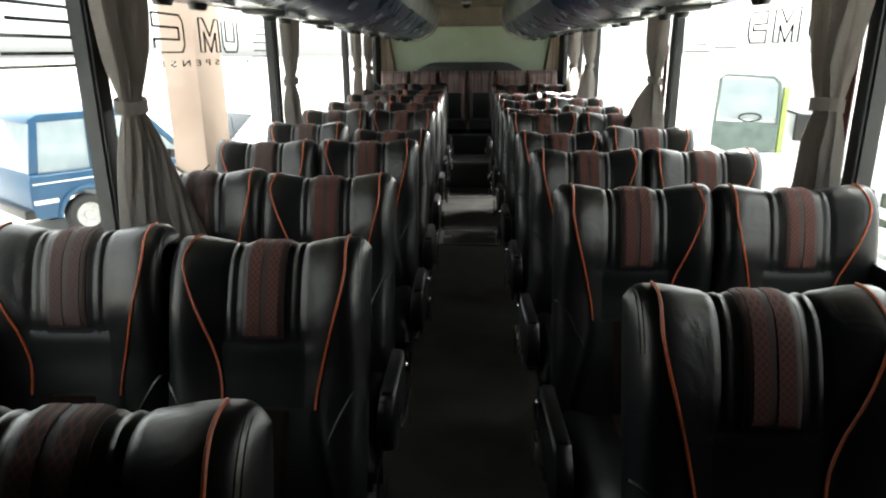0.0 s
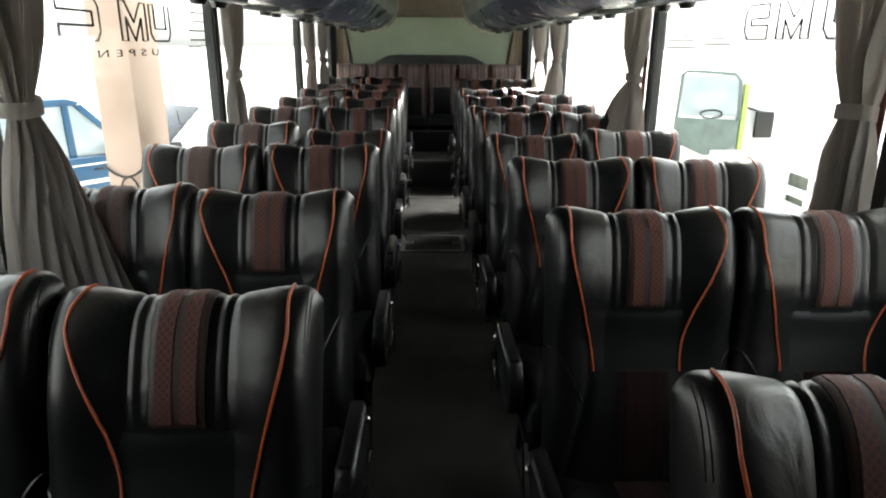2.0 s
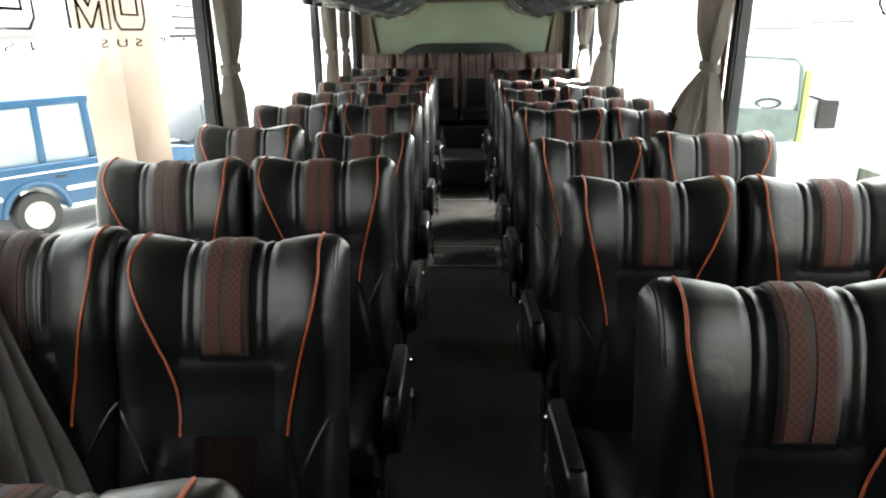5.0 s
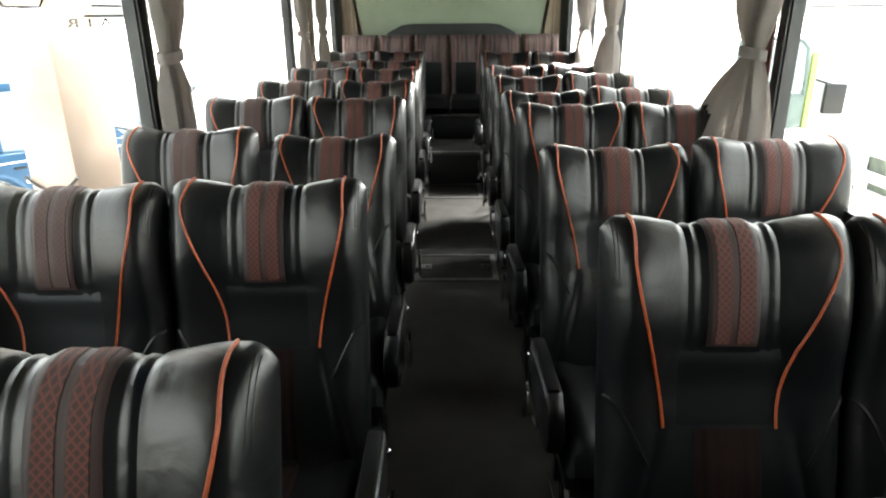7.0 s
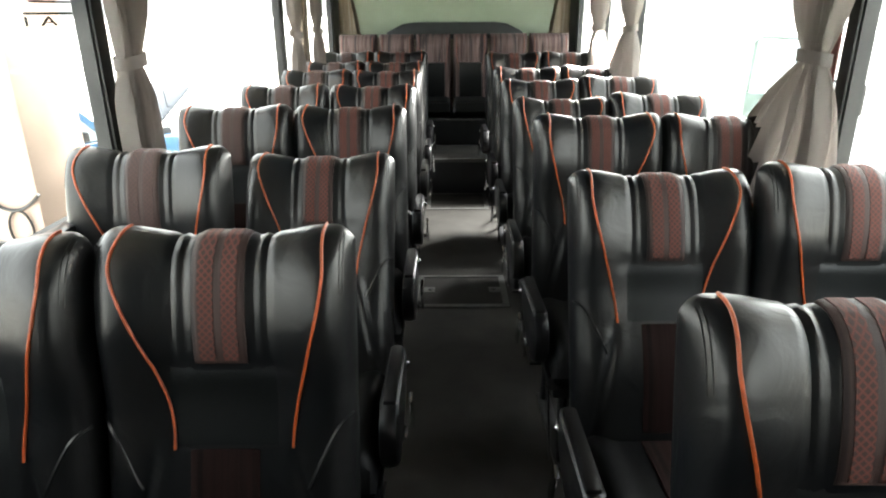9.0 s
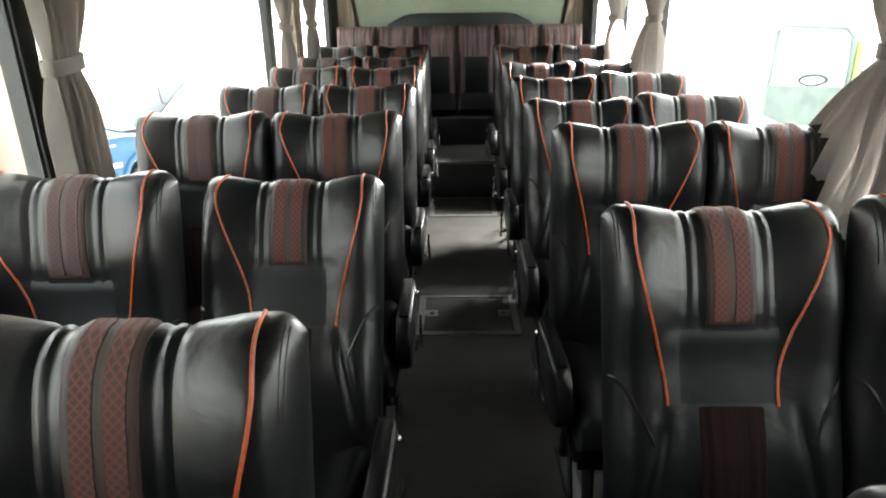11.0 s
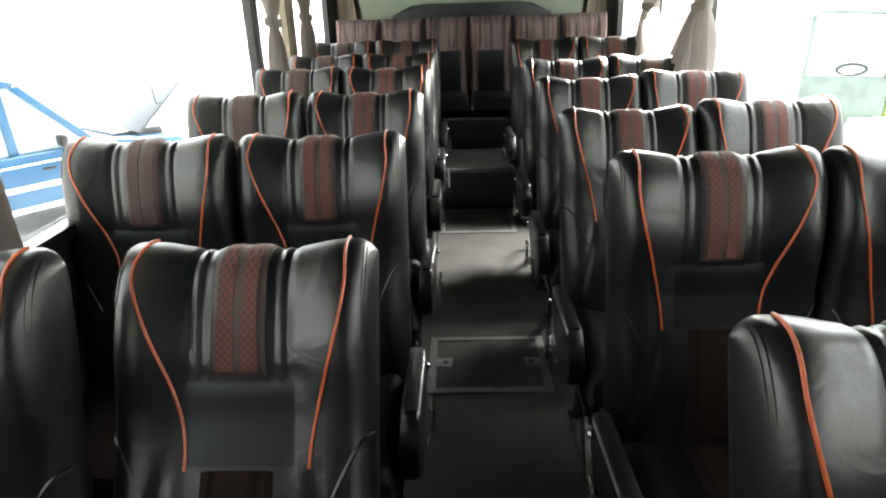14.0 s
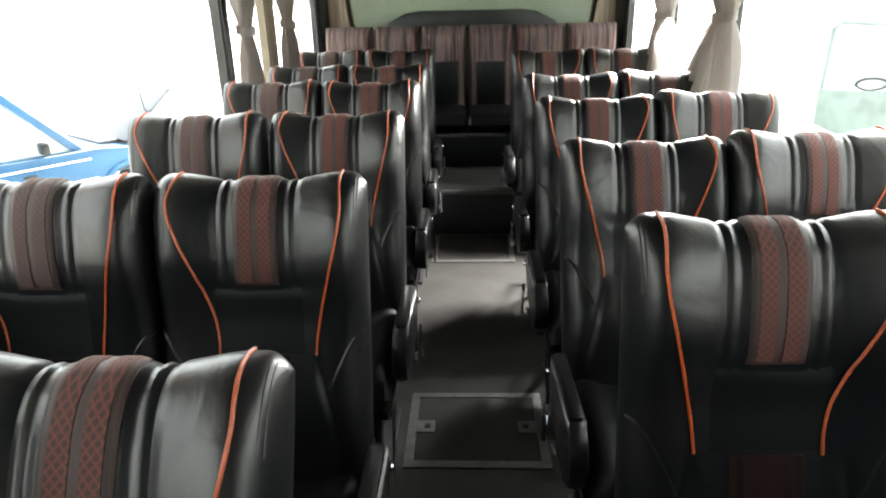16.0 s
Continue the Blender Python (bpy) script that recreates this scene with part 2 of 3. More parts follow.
    if bevel:
        es = list({e for v in vs for e in v.link_edges})
        r2 = bmesh.ops.bevel(bm, geom=es, offset=bevel, segments=seg, profile=0.6, affect="EDGES")
        vs = list({v for f in r2["faces"] for v in f.verts} | {v for v in vs if v.is_valid})
    if m is not None:
        bmesh.ops.transform(bm, matrix=m, verts=vs)
    return vs


def box(lo, hi, bevel=0.0, seg=2, m=None):
    bm = bmesh.new()
    add_box(bm, lo, hi, bevel, seg, m)
    return bm


def sweep(points, radius, sides=8, bm=None, closed=False, flat=1.0):
    """A round bar along a line of points."""
    bm = bm or bmesh.new()
    pts = [Vector(p) for p in points]
    n = len(pts)
    rings = []
    side = None
    for i, p in enumerate(pts):
        a = pts[(i - 1) % n] if closed or i else p
        b = pts[(i + 1) % n] if closed or i < n - 1 else p
        t = (b - a).normalized()
        if side is None:
            side = t.orthogonal().normalized()
        side = (side - t * side.dot(t)).normalized()
        up = t.cross(side)
        rings.append([bm.verts.new(p + (side * math.cos(k * math.tau / sides) + up * math.sin(k * math.tau / sides) * flat) * radius) for k in range(sides)])
    m = n if closed else n - 1
    for i in range(m):
        a, b = rings[i], rings[(i + 1) % n]
        for k in range(sides):
            bm.faces.new((a[k], a[(k + 1) % sides], b[(k + 1) % sides], b[k]))
    if not closed:
        bm.faces.new(rings[0][::-1])
        bm.faces.new(rings[-1])
    return bm


def grid(fn, nu, nv, bm=None):
    """A sheet of points fn(s, t) for s and t from 0 to 1."""
    bm = bm or bmesh.new()
    v = [[bm.verts.new(fn(i / nu, j / nv)) for i in range(nu + 1)] for j in range(nv + 1)]
    for j in range(nv):
        for i in range(nu):
            bm.faces.new((v[j][i], v[j][i + 1], v[j + 1][i + 1], v[j + 1][i]))
    return bm


def shell(fn, nu, nv, thick):
    """A sheet with thickness; fn(s, t, d) gives the point at depth d."""
    bm = bmesh.new()
    rows = []
    for d in (0.0, thick):
        rows.append([[bm.verts.new(fn(i / nu, j / nv, d)) for i in range(nu + 1)] for j in range(nv + 1)])
    for k, v in enumerate(rows):
        for j in range(nv):
            for i in range(nu):
                q = (v[j][i], v[j][i + 1], v[j + 1][i + 1], v[j + 1][i])
                bm.faces.new(q if k else q[::-1])
    a, b = rows
    rim = [(0, i) for i in range(nu)] + [(j, nu) for j in range(nv)] + [(nv, i) for i in range(nu, 0, -1)] + [(j, 0) for j in range(nv, 0, -1)]
    for (j, i), (j2, i2) in zip(rim, rim[1:] + rim[:1]):
        bm.faces.new((a[j][i], a[j2][i2], b[j2][i2], b[j][i]))
    return bm


def prism(outline, lo, hi, axis="y", bevel=0.0):
    """An outline drawn out along an axis: (a, b) are x, z for axis y; y, z for axis x; x, y for axis z."""
    bm = bmesh.new()
    put = {"y": lambda a, b, c: (a, c, b), "x": lambda a, b, c: (c, a, b), "z": lambda a, b, c: (a, b, c)}[axis]
    a = [bm.verts.new(put(u, v, lo)) for u, v in outline]
    b = [bm.verts.new(put(u, v, hi)) for u, v in outline]
    n = len(a)
    for i in range(n):
        bm.faces.new((a[i], a[(i + 1) % n], b[(i + 1) % n], b[i]))
    fa, fb = bm.faces.new(a[::-1]), bm.faces.new(b)
    if bevel:
        bmesh.ops.bevel(bm, geom=list(set(fa.edges) | set(fb.edges)), offset=bevel, segments=2, profile=0.6, affect="EDGES")
    return bm


def step01(a, b, x):
    x = min(1, max(0, (x - a) / (b - a)))
    return x * x * (3 - 2 * x)


# ---- the bus body ----
Y0, Y1 = -1.4, 10.05          # front and rear of the saloon
WX = 1.17                     # inner face of the side walls
SILL, HEAD, ROOF = 0.885, 1.70, 2.02
PILLARS = {-1: (1.75, 3.195, 5.165, 7.57, 8.32, 9.85), 1: (1.75, 3.17, 5.12, 7.56, 8.52, 9.85)}

floor = thing("floor", "dark grey vinyl bus floor with two service hatches", "floor", kind="structure")
part("floor_sheet", box((-WX, Y0, -0.05), (WX, 8.37, 0)), FLOOR_MAT, floor)
part("raised_floor", box((-WX, 8.37, -0.05), (WX, Y1, 0.28), 0.006), STEP_MAT, floor, "black raised rear floor")
part("step_nosing", box((-0.27, 8.355, 0.262), (0.27, 8.40, 0.288), 0.006), FLOOR_TRIM, floor, "worn aluminium step nosing")
part("step_tread", box((-0.24, 8.41, 0.279), (0.24, 8.97, 0.284), 0.002), FLOOR_MAT, floor, "grey vinyl step tread")


def floor_hatch(y_lo, y_hi, bolts):
    h = thing("floor_hatch", "grey metal-framed service hatch set in the aisle floor", "hatch", "hatches in the aisle floor")
    cx, hw, f = 0.0, 0.245, 0.032
    bm = bmesh.new()
    outer = [(-hw, y_lo), (hw, y_lo), (hw, y_hi), (-hw, y_hi)]
    inner = [(-hw + f, y_lo + f), (hw - f, y_lo + f), (hw - f, y_hi - f), (-hw + f, y_hi - f)]
    rings = [[bm.verts.new((x, y, z)) for x, y in ring] for ring, z in ((outer, 0.0), (outer, 0.005), (inner, 0.007), (inner, 0.0))]
    for a, b in zip(rings, rings[1:] + rings[:1]):
        for i in range(4):
            bm.faces.new((a[i], a[(i + 1) % 4], b[(i + 1) % 4], b[i]))
    part("hatch_frame", bm, FLOOR_TRIM, h, "worn aluminium frame")
    part("hatch_cover", box((-hw + f + 0.003, y_lo + f + 0.003, 0), (hw - f - 0.003, y_hi - f - 0.003, 0.0045), 0.001), FLOOR_MAT, h)
    if bolts:
        for sx in (-1, 1):
            x, y = sx * (hw - f - 0.03), (y_lo + y_hi) / 2
            lug = part("hatch_lug", box((x - 0.034, y - 0.034, 0.0045), (x + 0.034, y + 0.034, 0.009), 0.003), FLOOR_TRIM, h, "pale metal lock plate")
            bm = bmesh.new()
            bmesh.ops.create_cone(bm, cap_ends=True, segments=14, radius1=0.012, radius2=0.011, depth=0.004, matrix=pose(x - sx * 0.008, y, 0.011))
            part("keyhole", bm, PLASTIC, lug)


floor_hatch(6.09, 6.52, True)
floor_hatch(7.86, 8.33, False)

for s, side in ((-1, "wall_left"), (1, "wall_right")):
    w = thing(side, "dark panelled bus side wall with large windows", "wall", kind="structure")
    x0, x1 = sorted((s * WX, s * (WX + 0.045)))
    for ya, yb in ((Y0, Y1),):
        part("lower_panel", box((x0, ya, -0.05), (x1, yb, SILL)), WALL_MAT, w)
        xs = sorted((s * (WX - 0.05), s * (WX + 0.002)))
        part("window_ledge", box((xs[0], ya, SILL - 0.03), (xs[1], yb, SILL + 0.012), 0.01), PLASTIC, w, "black ledge under the windows")
    # Unseen: closes the foremost window bay so the front stays dark
    part("light_block_panel", box((x0, Y0, SILL), (x1, 1.705, HEAD)), WALL_MAT, w, "unseen closed panel that keeps window light out")
    part("upper_panel", box((x0, Y0, HEAD), (x1, Y1, ROOF + 0.06)), RACK_CREAM, w)
    for k, y in enumerate(PILLARS[s]):
        hw = (0.045 if s < 0 else 0.036) if k < 5 else 0.3
        tone = CEIL_MAT if (s, k) == (-1, 4) else PILLAR_MAT
        hw = 0.09 if (s, k) == (-1, 4) else hw
        part("pillar", box((x0, y - hw, SILL), (x1, y + hw, HEAD)), tone, w, "cream window pillar" if tone is CEIL_MAT else "black window pillar")
        xs = sorted((s * (WX - 0.012), s * (WX - 0.001)))
        part("pillar_trim", box((xs[0], y - hw * 0.8, SILL + 0.012), (xs[1], y + hw * 0.8, HEAD + 0.02), 0.008), tone, w)
    ys = [Y0] + list(PILLARS[s]) + [Y1]
    for k in range(len(ys) - 1):
        a, b = ys[k] + 0.032, ys[k + 1] - (0.032 if k < 5 else 0.3)
        if k == 0 or k > 5 or b - a < 0.15:
            continue
        if k == 5:
            b = ys[k + 1] - 0.3
        xg = s * (WX + 0.03)
        pane = tagged(part("window_" + ("left" if s < 0 else "right"), box((xg - 0.003, a, SILL), (xg + 0.003, b, HEAD)), WINDOW_GLASS), "clear side window of the bus", "window", "side windows", "structure")
        pane.visible_shadow = False

rear = thing("wall_rear", "rear wall of the bus with cream header", "wall", kind="structure")
part("rear_panel", box((-WX - 0.07, Y1, -0.05), (WX + 0.07, Y1 + 0.07, ROOF + 0.06)), CEIL_MAT, rear)
# sage green blind over the rear window, rounded at its lower corners
outline = [(-1.06, 1.78), (-0.97, 1.34)]
for k in range(7):
    a = math.pi * (1.0 + 0.5 * k / 6)
    outline.append((-0.90 + 0.06 * math.cos(a), 1.26 + 0.06 * math.sin(a)))
outline = outline + [(-x, z) for x, z in outline[::-1]]
part("rear_window_panel", prism(outline, Y1 - 0.05, Y1 - 0.001, "y", 0.004), REAR_GREEN, rear, "plain sage green panel over the rear window")
part("rear_shelf", prism([(-0.70, 1.18), (-0.68, 1.25), (-0.52, 1.325), (-0.40, 1.34), (0.40, 1.34), (0.52, 1.325), (0.68, 1.25), (0.70, 1.18)], Y1 - 0.16, Y1 - 0.055, "y", 0.012), TRAY_MAT, rear, "black moulded shelf below the rear window")
for s in (-1, 1):
    part("corner_panel", prism([(s * 0.99, 1.22), (s * 1.165, 1.22), (s * 1.165, 1.8), (s * 1.075, 1.8)], Y1 - 0.09, Y1 - 0.052, "y", 0.004), SIDE_STRIPE, rear, "beige striped corner panel")

# Unseen wall added in place of a windscreen, to keep light out
front = thing("wall_front", "unseen dark wall closing the front to keep light out", "wall", kind="structure")
part("front_blocker", box((-WX - 0.07, Y0 - 0.07, -0.05), (WX + 0.07, Y0, ROOF + 0.06)), WALL_MAT, front)

ceiling = part("ceiling", box((-WX - 0.07, Y0 - 0.07, ROOF), (WX + 0.07, Y1 + 0.07, ROOF + 0.05)), CEIL_MAT)
tagged(ceiling, "beige cloth-covered bus ceiling", "ceiling", kind="structure")

# a small dome fitting under the ceiling near the rear
dome = thing("dome_camera", "small dark dome fitting under the ceiling", "camera", at=(-0.04, 9.1, ROOF))
bm = bmesh.new()
bmesh.ops.create_cone(bm, cap_ends=True, segments=20, radius1=0.055, radius2=0.06, depth=0.03, matrix=pose(0, 0, -0.015))
part("dome_base", bm, SILVER, dome, "silver mounting ring")
bm = bmesh.new()
bmesh.ops.create_uvsphere(bm, u_segments=20, v_segments=12, radius=0.045, matrix=pose(0, 0, -0.035))
part("dome_cover", bm, PLASTIC, dome)


def rack(s):
    """Closed luggage rack along one side, drawn out along the bus."""
    r = thing("luggage_rack", "dark blue glossy overhead luggage rack with cream underside", "luggage rack", "overhead racks")
    prof_in = [(0.40, 1.99), (0.365, 1.93), (0.365, 1.84), (0.40, 1.75)]
    belly = [(0.40, 1.75), (0.45, 1.685), (0.53, 1.635), (0.63, 1.61)]
    under = [(0.63, 1.61), (0.75, 1.615), (0.88, 1.65), (1.0, 1.69), (1.10, 1.71), (1.15, 1.715)]
    y_lo, y_hi = Y0 + 0.1, 9.05

    def strip(line, off=0.018):
        top = [(a + off, b + off) for a, b in line[::-1]]
        return [(s * a, b) for a, b in line + top]
    part("rack_front", prism(strip(prof_in), y_lo, y_hi, "y"), RACK_PANEL, r, "grey-green upper front panel")
    part("rack_belly", prism(strip(belly), y_lo, y_hi, "y"), RACK_BLUE, r)
    part("rack_underside", prism(strip(under), y_lo, y_hi, "y"), RACK_CREAM, r, "cream underside panel")
    cap = [(s * a, b) for a, b in prof_in + belly[1:] + under[1:]] + [(s * 1.165, 1.99)]
    part("end_cap", prism(cap, y_hi, y_hi + 0.04, "y", 0.012), RACK_GREY, r, "rounded grey end cap")
    rim = [(s * (a - 0.004), y_hi + 0.02, b - 0.004) for a, b in prof_in + belly[1:] + under[1:4]]
    part("end_rim", sweep(rim, 0.018, 8), RACK_CREAM, r, "cream edge of the end cap")
    y = 0.3
    while y < 8.9:
        # reading light and air vent units set into the belly
        m = Matrix.Translation((s * 0.70, y, 1.606)) @ pose(0, 0, 0, 0, -s * 4, 0)
        unit = part("service_unit", box((-0.075, -0.17, -0.012), (0.075, 0.17, 0.01), 0.008, m=m), RACK_GREY, r, "grey panel with vents and reading lamps")
        for dy in (-0.1, 0.1):
            bm = bmesh.new()
            bmesh.ops.create_cone(bm, cap_ends=True, segments=14, radius1=0.02, radius2=0.028, depth=0.02, matrix=m @ pose(0, dy, -0.018))
            part("air_vent", bm, PLASTIC, unit, "round black air nozzle")
        bm = box((-0.02, -0.035, -0.004), (0.02, 0.035, 0.004), 0.003, m=Matrix.Translation((s * 0.485, y + 0.35, 1.653)) @ pose(0, 0, 0, 0, s * 40, 0))
        part("silver_badge", bm, SILVER, r, "small silver catch")
        y += 0.82
    return r


for s in (-1, 1):
    rack(s)


def curtain_rail(s, a, b):
    xs = sorted((s * 1.095, s * 1.115))
    t = thing("curtain_rail", "black curtain rail above the bus windows", "curtain rail", "curtain rails")
    part("rail", box((xs[0], a, 1.665), (xs[1], b, 1.68), 0.004), PLASTIC, t)
    y = a + 0.12
    while y < b - 0.05:
        part("bracket", box((xs[0] + 0.004, y, 1.675), (xs[1] - 0.004, y + 0.03, 1.715), 0.003), PLASTIC, t)
        y += 0.62


def curtain(s, y, top, waist, low, tie_z=1.325, shift=0.0, seed=0, lead=0.0, inward=0.0, z_low=0.80):
    """A tied-back curtain: widths at its top, at the tie and at its foot, hung beside a pillar."""
    t = thing("curtain", "grey pleated curtain gathered with a tie beside a pillar", "curtain", "window curtains")
    rnd = random.Random(seed)
    ph = [rnd.uniform(0, 6.28) for _ in range(4)]
    z_top = 1.665
    folds = 7

    def half(z):
        if z > tie_z:
            k = (z - tie_z) / (z_top - tie_z)
            return waist + (top - waist) * (k ** 0.75)
        k = (tie_z - z) / (tie_z - z_low)
        return waist + (low - waist) * (k ** 0.8)

    def centre(z):
        if z > tie_z:
            return lead * ((z - tie_z) / (z_top - tie_z)) ** 0.8
        return shift * ((tie_z - z) / (tie_z - z_low)) ** 1.1

    def fn(a, b, d):
        z = z_top + (z_low - z_top) * b
        h = half(z)
        u = a * 2 - 1
        near = abs(z - tie_z)
        deep = 0.012 + 0.026 * min(1, near / 0.12)
        w = math.sin(a * folds * math.tau + ph[0] + 0.8 * math.sin(z * 5 + ph[1])) + 0.45 * math.sin(a * folds * 2.3 * math.tau + ph[2] + z * 3)
        sag = inward * a * max(0.0, (tie_z - z) / (tie_z - z_low)) ** 0.9
        return (s * (1.105 - sag - w * deep * 0.6 - 0.02 * math.cos(u * 1.5) + d), y + centre(z) + u * h + 0.008 * math.sin(z * 14 + ph[3] + 4 * a), z)
    part("cloth", shell(fn, 84, 40, 0.003), CURTAIN, t)

    def band(a, b, d):
        k = a * math.tau
        r1, r2 = 0.040 + d, waist + 0.014 + d
        return (s * (1.100 + r1 * math.cos(k)), y + r2 * math.sin(k), tie_z - 0.02 + 0.04 * b + 0.008 * math.sin(k + ph[0]))
    part("tie_band", shell(band, 28, 3, 0.003), CURTAIN, t, "cloth tie-back band")
    part("tie_hook", sweep([(s * 1.165, y + 0.09, tie_z + 0.02), (s * 1.13, y + 0.09, tie_z + 0.02), (s * 1.11, y + 0.075, tie_z + 0.01)], 0.008, 6), PLASTIC, t)


curtain(-1, 3.23, 0.15, 0.055, 0.10, 1.315, -0.22, 1, 0.03, 0.36, 0.45)
curtain(-1, 5.20, 0.17, 0.062, 0.13, 1.307, 0.01, 2, 0.05)
curtain(-1, 7.66, 0.15, 0.06, 0.15, 1.31, 0.05, 3, -0.02)
curtain(-1, 8.45, 0.13, 0.07, 0.18, 1.31, 0.0, 4)
curtain(1, 3.24, 0.14, 0.050, 0.14, 1.305, 0.02, 5, 0.035)
curtain(1, 5.19, 0.20, 0.060, 0.31, 1.300, 0.08, 6, 0.02, 0.14)
curtain(1, 7.43, 0.26, 0.085, 0.42, 1.335, 0.10, 7, 0.03, 0.09)
curtain(1, 8.36, 0.33, 0.13, 0.44, 1.320, 0.06, 8, 0.07)
for s in (-1, 1):
    ys = PILLARS[s]
    for a, b in zip(ys[:-1], ys[1:]):
        if b > 3.5:
            curtain_rail(s, a + 0.0, min(b - 0.04, 9.0))


# ---- seats ----
BACK_W, BACK_H = 0.232, 0.70
PIVOT_Z = 0.40


def lean(theta):
    c, s = math.cos(theta), math.sin(theta)
    return lambda u, h, d: Vector((u, h * s - d * c, PIVOT_Z + h * c + d * s))


def top_height(u):
    a = abs(u)
    dip = sum(math.exp(-((a - g) / 0.0065) ** 2) for g in (0.062, 0.084))
    return BACK_H + 0.014 * step01(0.07, 0.18, a) - 0.032 * max(0.0, (a - 0.196) / 0.04) ** 2 - 0.005 * dip


def front_depth(u, h):
    a = abs(u)
    d = 0.038 + 0.02 * step01(0.38, 0.55, h) + 0.02 * math.exp(-((h - 0.2) / 0.12) ** 2)
    wing = max(0.0, min(1.0, (a - 0.09) / 0.12))
    wing = 0.75 * wing + 0.25 * wing * wing * (3 - 2 * wing)
    d += wing * (0.008 + 0.030 * step01(0.22, 0.56, h)) * (1 - 0.15 * step01(0.6, 0.7, h))
    if h > 0.46:
        fade = step01(0.46, 0.52, h)
        for g in (0.062, 0.084):
            d -= 0.0042 * fade * math.exp(-((a - g) / 0.0065) ** 2)
    d -= 0.004 * math.exp(-((h - 0.466) / 0.012) ** 2) * (1 - step01(0.10, 0.14, a))
    if h < 0.34:
        d -= 0.010 * (1 - step01(0.24, 0.34, h)) * math.exp(-((a - (0.128 + 0.22 * max(0, 0.3 - h))) / 0.012) ** 2)
    return d


def surface(u, t, lift=0.0):
    """Front of the backrest at u across and t (0 to 1) up, as u, h, d."""
    r = math.sqrt(max(0.0, 1 - abs(u / BACK_W) ** 8)) * math.sqrt(max(0.0, 1 - t ** 16))
    h = top_height(u) * t
    mid = -0.02
    over = step01(0.93, 1, t)
    return u, h + lift * over, mid + (front_depth(u, h) - mid) * r + lift * (1 - over)


def patch(place, u0, u1, t0, t1, nu, nv, lift, puff=0.0):
    def fn(a, b, d):
        u, t = u0 + (u1 - u0) * a, t0 + (t1 - t0) * b
        edge = min(1, 8 * min(a, 1 - a)) * min(1, 8 * (min(b, 1 - b) if t1 < 1 else b))
        return place(*surface(u, t, (lift + puff * edge ** 0.5) if d == 0 else -0.004))
    return shell(fn, nu, nv, 1.0)


def piping_line(sign, aisle):
    pts = []
    foot = 0.122 if sign == aisle else 0.090
    for k in range(41):
        t = 0.9995 - 0.5495 * (k / 40) ** 1.5
        h = t * BACK_H
        g = h if sign == aisle else h - 0.04
        q = 0.6 * step01(0.33, 0.62, g) + 0.4 * max(0.0, min(1.0, (g - 0.31) / 0.31))
        wide = 0.186 if sign == aisle else 0.188
        u = foot + (wide - foot) * q - (0.004 if sign == aisle else 0.014) * step01(0.62, 0.70, h)
        pts.append((sign * u, t))
    return pts


def seat_back(place, owner, aisle, panel, ribbon):
    bm = bmesh.new()
    nu, nv = 92, 46

    def us(i):
        q = 2 * i / nu - 1
        return BACK_W * math.copysign(1 - (1 - abs(q)) ** 1.35, q)

    def ts(j):
        return 1 - (1 - j / nv) ** 1.5

    rows = []
    for back in (False, True):
        sheet = []
        for j in range(nv + 1):
            line = []
            for i in range(nu + 1):
                u, t = us(i), ts(j)
                if back and (i in (0, nu) or j == nv):
                    line.append(rows[0][j][i])
                    continue
                uu, h, d = surface(u, t)
                if back:
                    r = math.sqrt(max(0.0, 1 - abs(u / BACK_W) ** 8)) * math.sqrt(max(0.0, 1 - t ** 16))
                    d = -0.02 - 0.045 * r
                line.append(bm.verts.new(place(uu, h, d)))
            sheet.append(line)
        rows.append(sheet)
        for j in range(nv):
            for i in range(nu):
                q = [sheet[j][i], sheet[j][i + 1], sheet[j + 1][i + 1], sheet[j + 1][i]]
                if len(set(q)) == 4:
                    bm.faces.new(q if back else q[::-1])
    bottom = rows[0][0] + rows[1][0][1:-1][::-1]
    bm.faces.new(bottom)
    back = part("backrest", bm, LEATHER, owner)
    part("head_pad", patch(place, -0.047, 0.047, 0.675, 1.0, 18, 36, 0.002, 0.004), PAD_CLOTH, back, "brown striped suede head pad")
    for s in (-1, 1):
        a, b = sorted((s * 0.007, s * 0.034))
        part("ribbon", patch(place, a, b, 0.685, 1.0, 5, 36, 0.0072), ribbon, back, "red woven ribbon with diamond pattern" if ribbon is RIBBON else "woven ribbon, browned to stand in for window sheen")
        part("piping", sweep([place(*surface(u, t, 0.002)) for u, t in piping_line(s, aisle)], 0.0029, 7), PIPING, back, "bright orange piping")
        for off in (0.2125, 0.2175):
            line = [place(*surface(s * off, 0.992 - 0.15 * k / 24, 0.0004)) for k in range(25)]
            part("side_seam", sweep(line, 0.0012, 5), LEATHER, back, "black double-stitched seam")
    for s in (-1, 1):
        welt = []
        for k in range(22):
            q = k / 21
            welt.append(place(*surface(s * (0.226 - 0.075 * q ** 0.75), 0.53 - 0.19 * q, -0.0015)))
        part("bolster_welt", sweep(welt, 0.0045, 6), LEATHER, back, "black leather welt along the side bolster")
    part("lumbar_pad", patch(place, -0.096, 0.096, 0.46, 0.667, 18, 14, 0.0002, 0.0003), panel, back, "plain black leather panel")
    part("lower_pad", patch(place, -0.062, 0.062, 0.06, 0.45, 14, 14, 0.001, 0.003), LOWER_CLOTH_SHADED, back, "brown striped suede panel, darkened to stand in for shade")


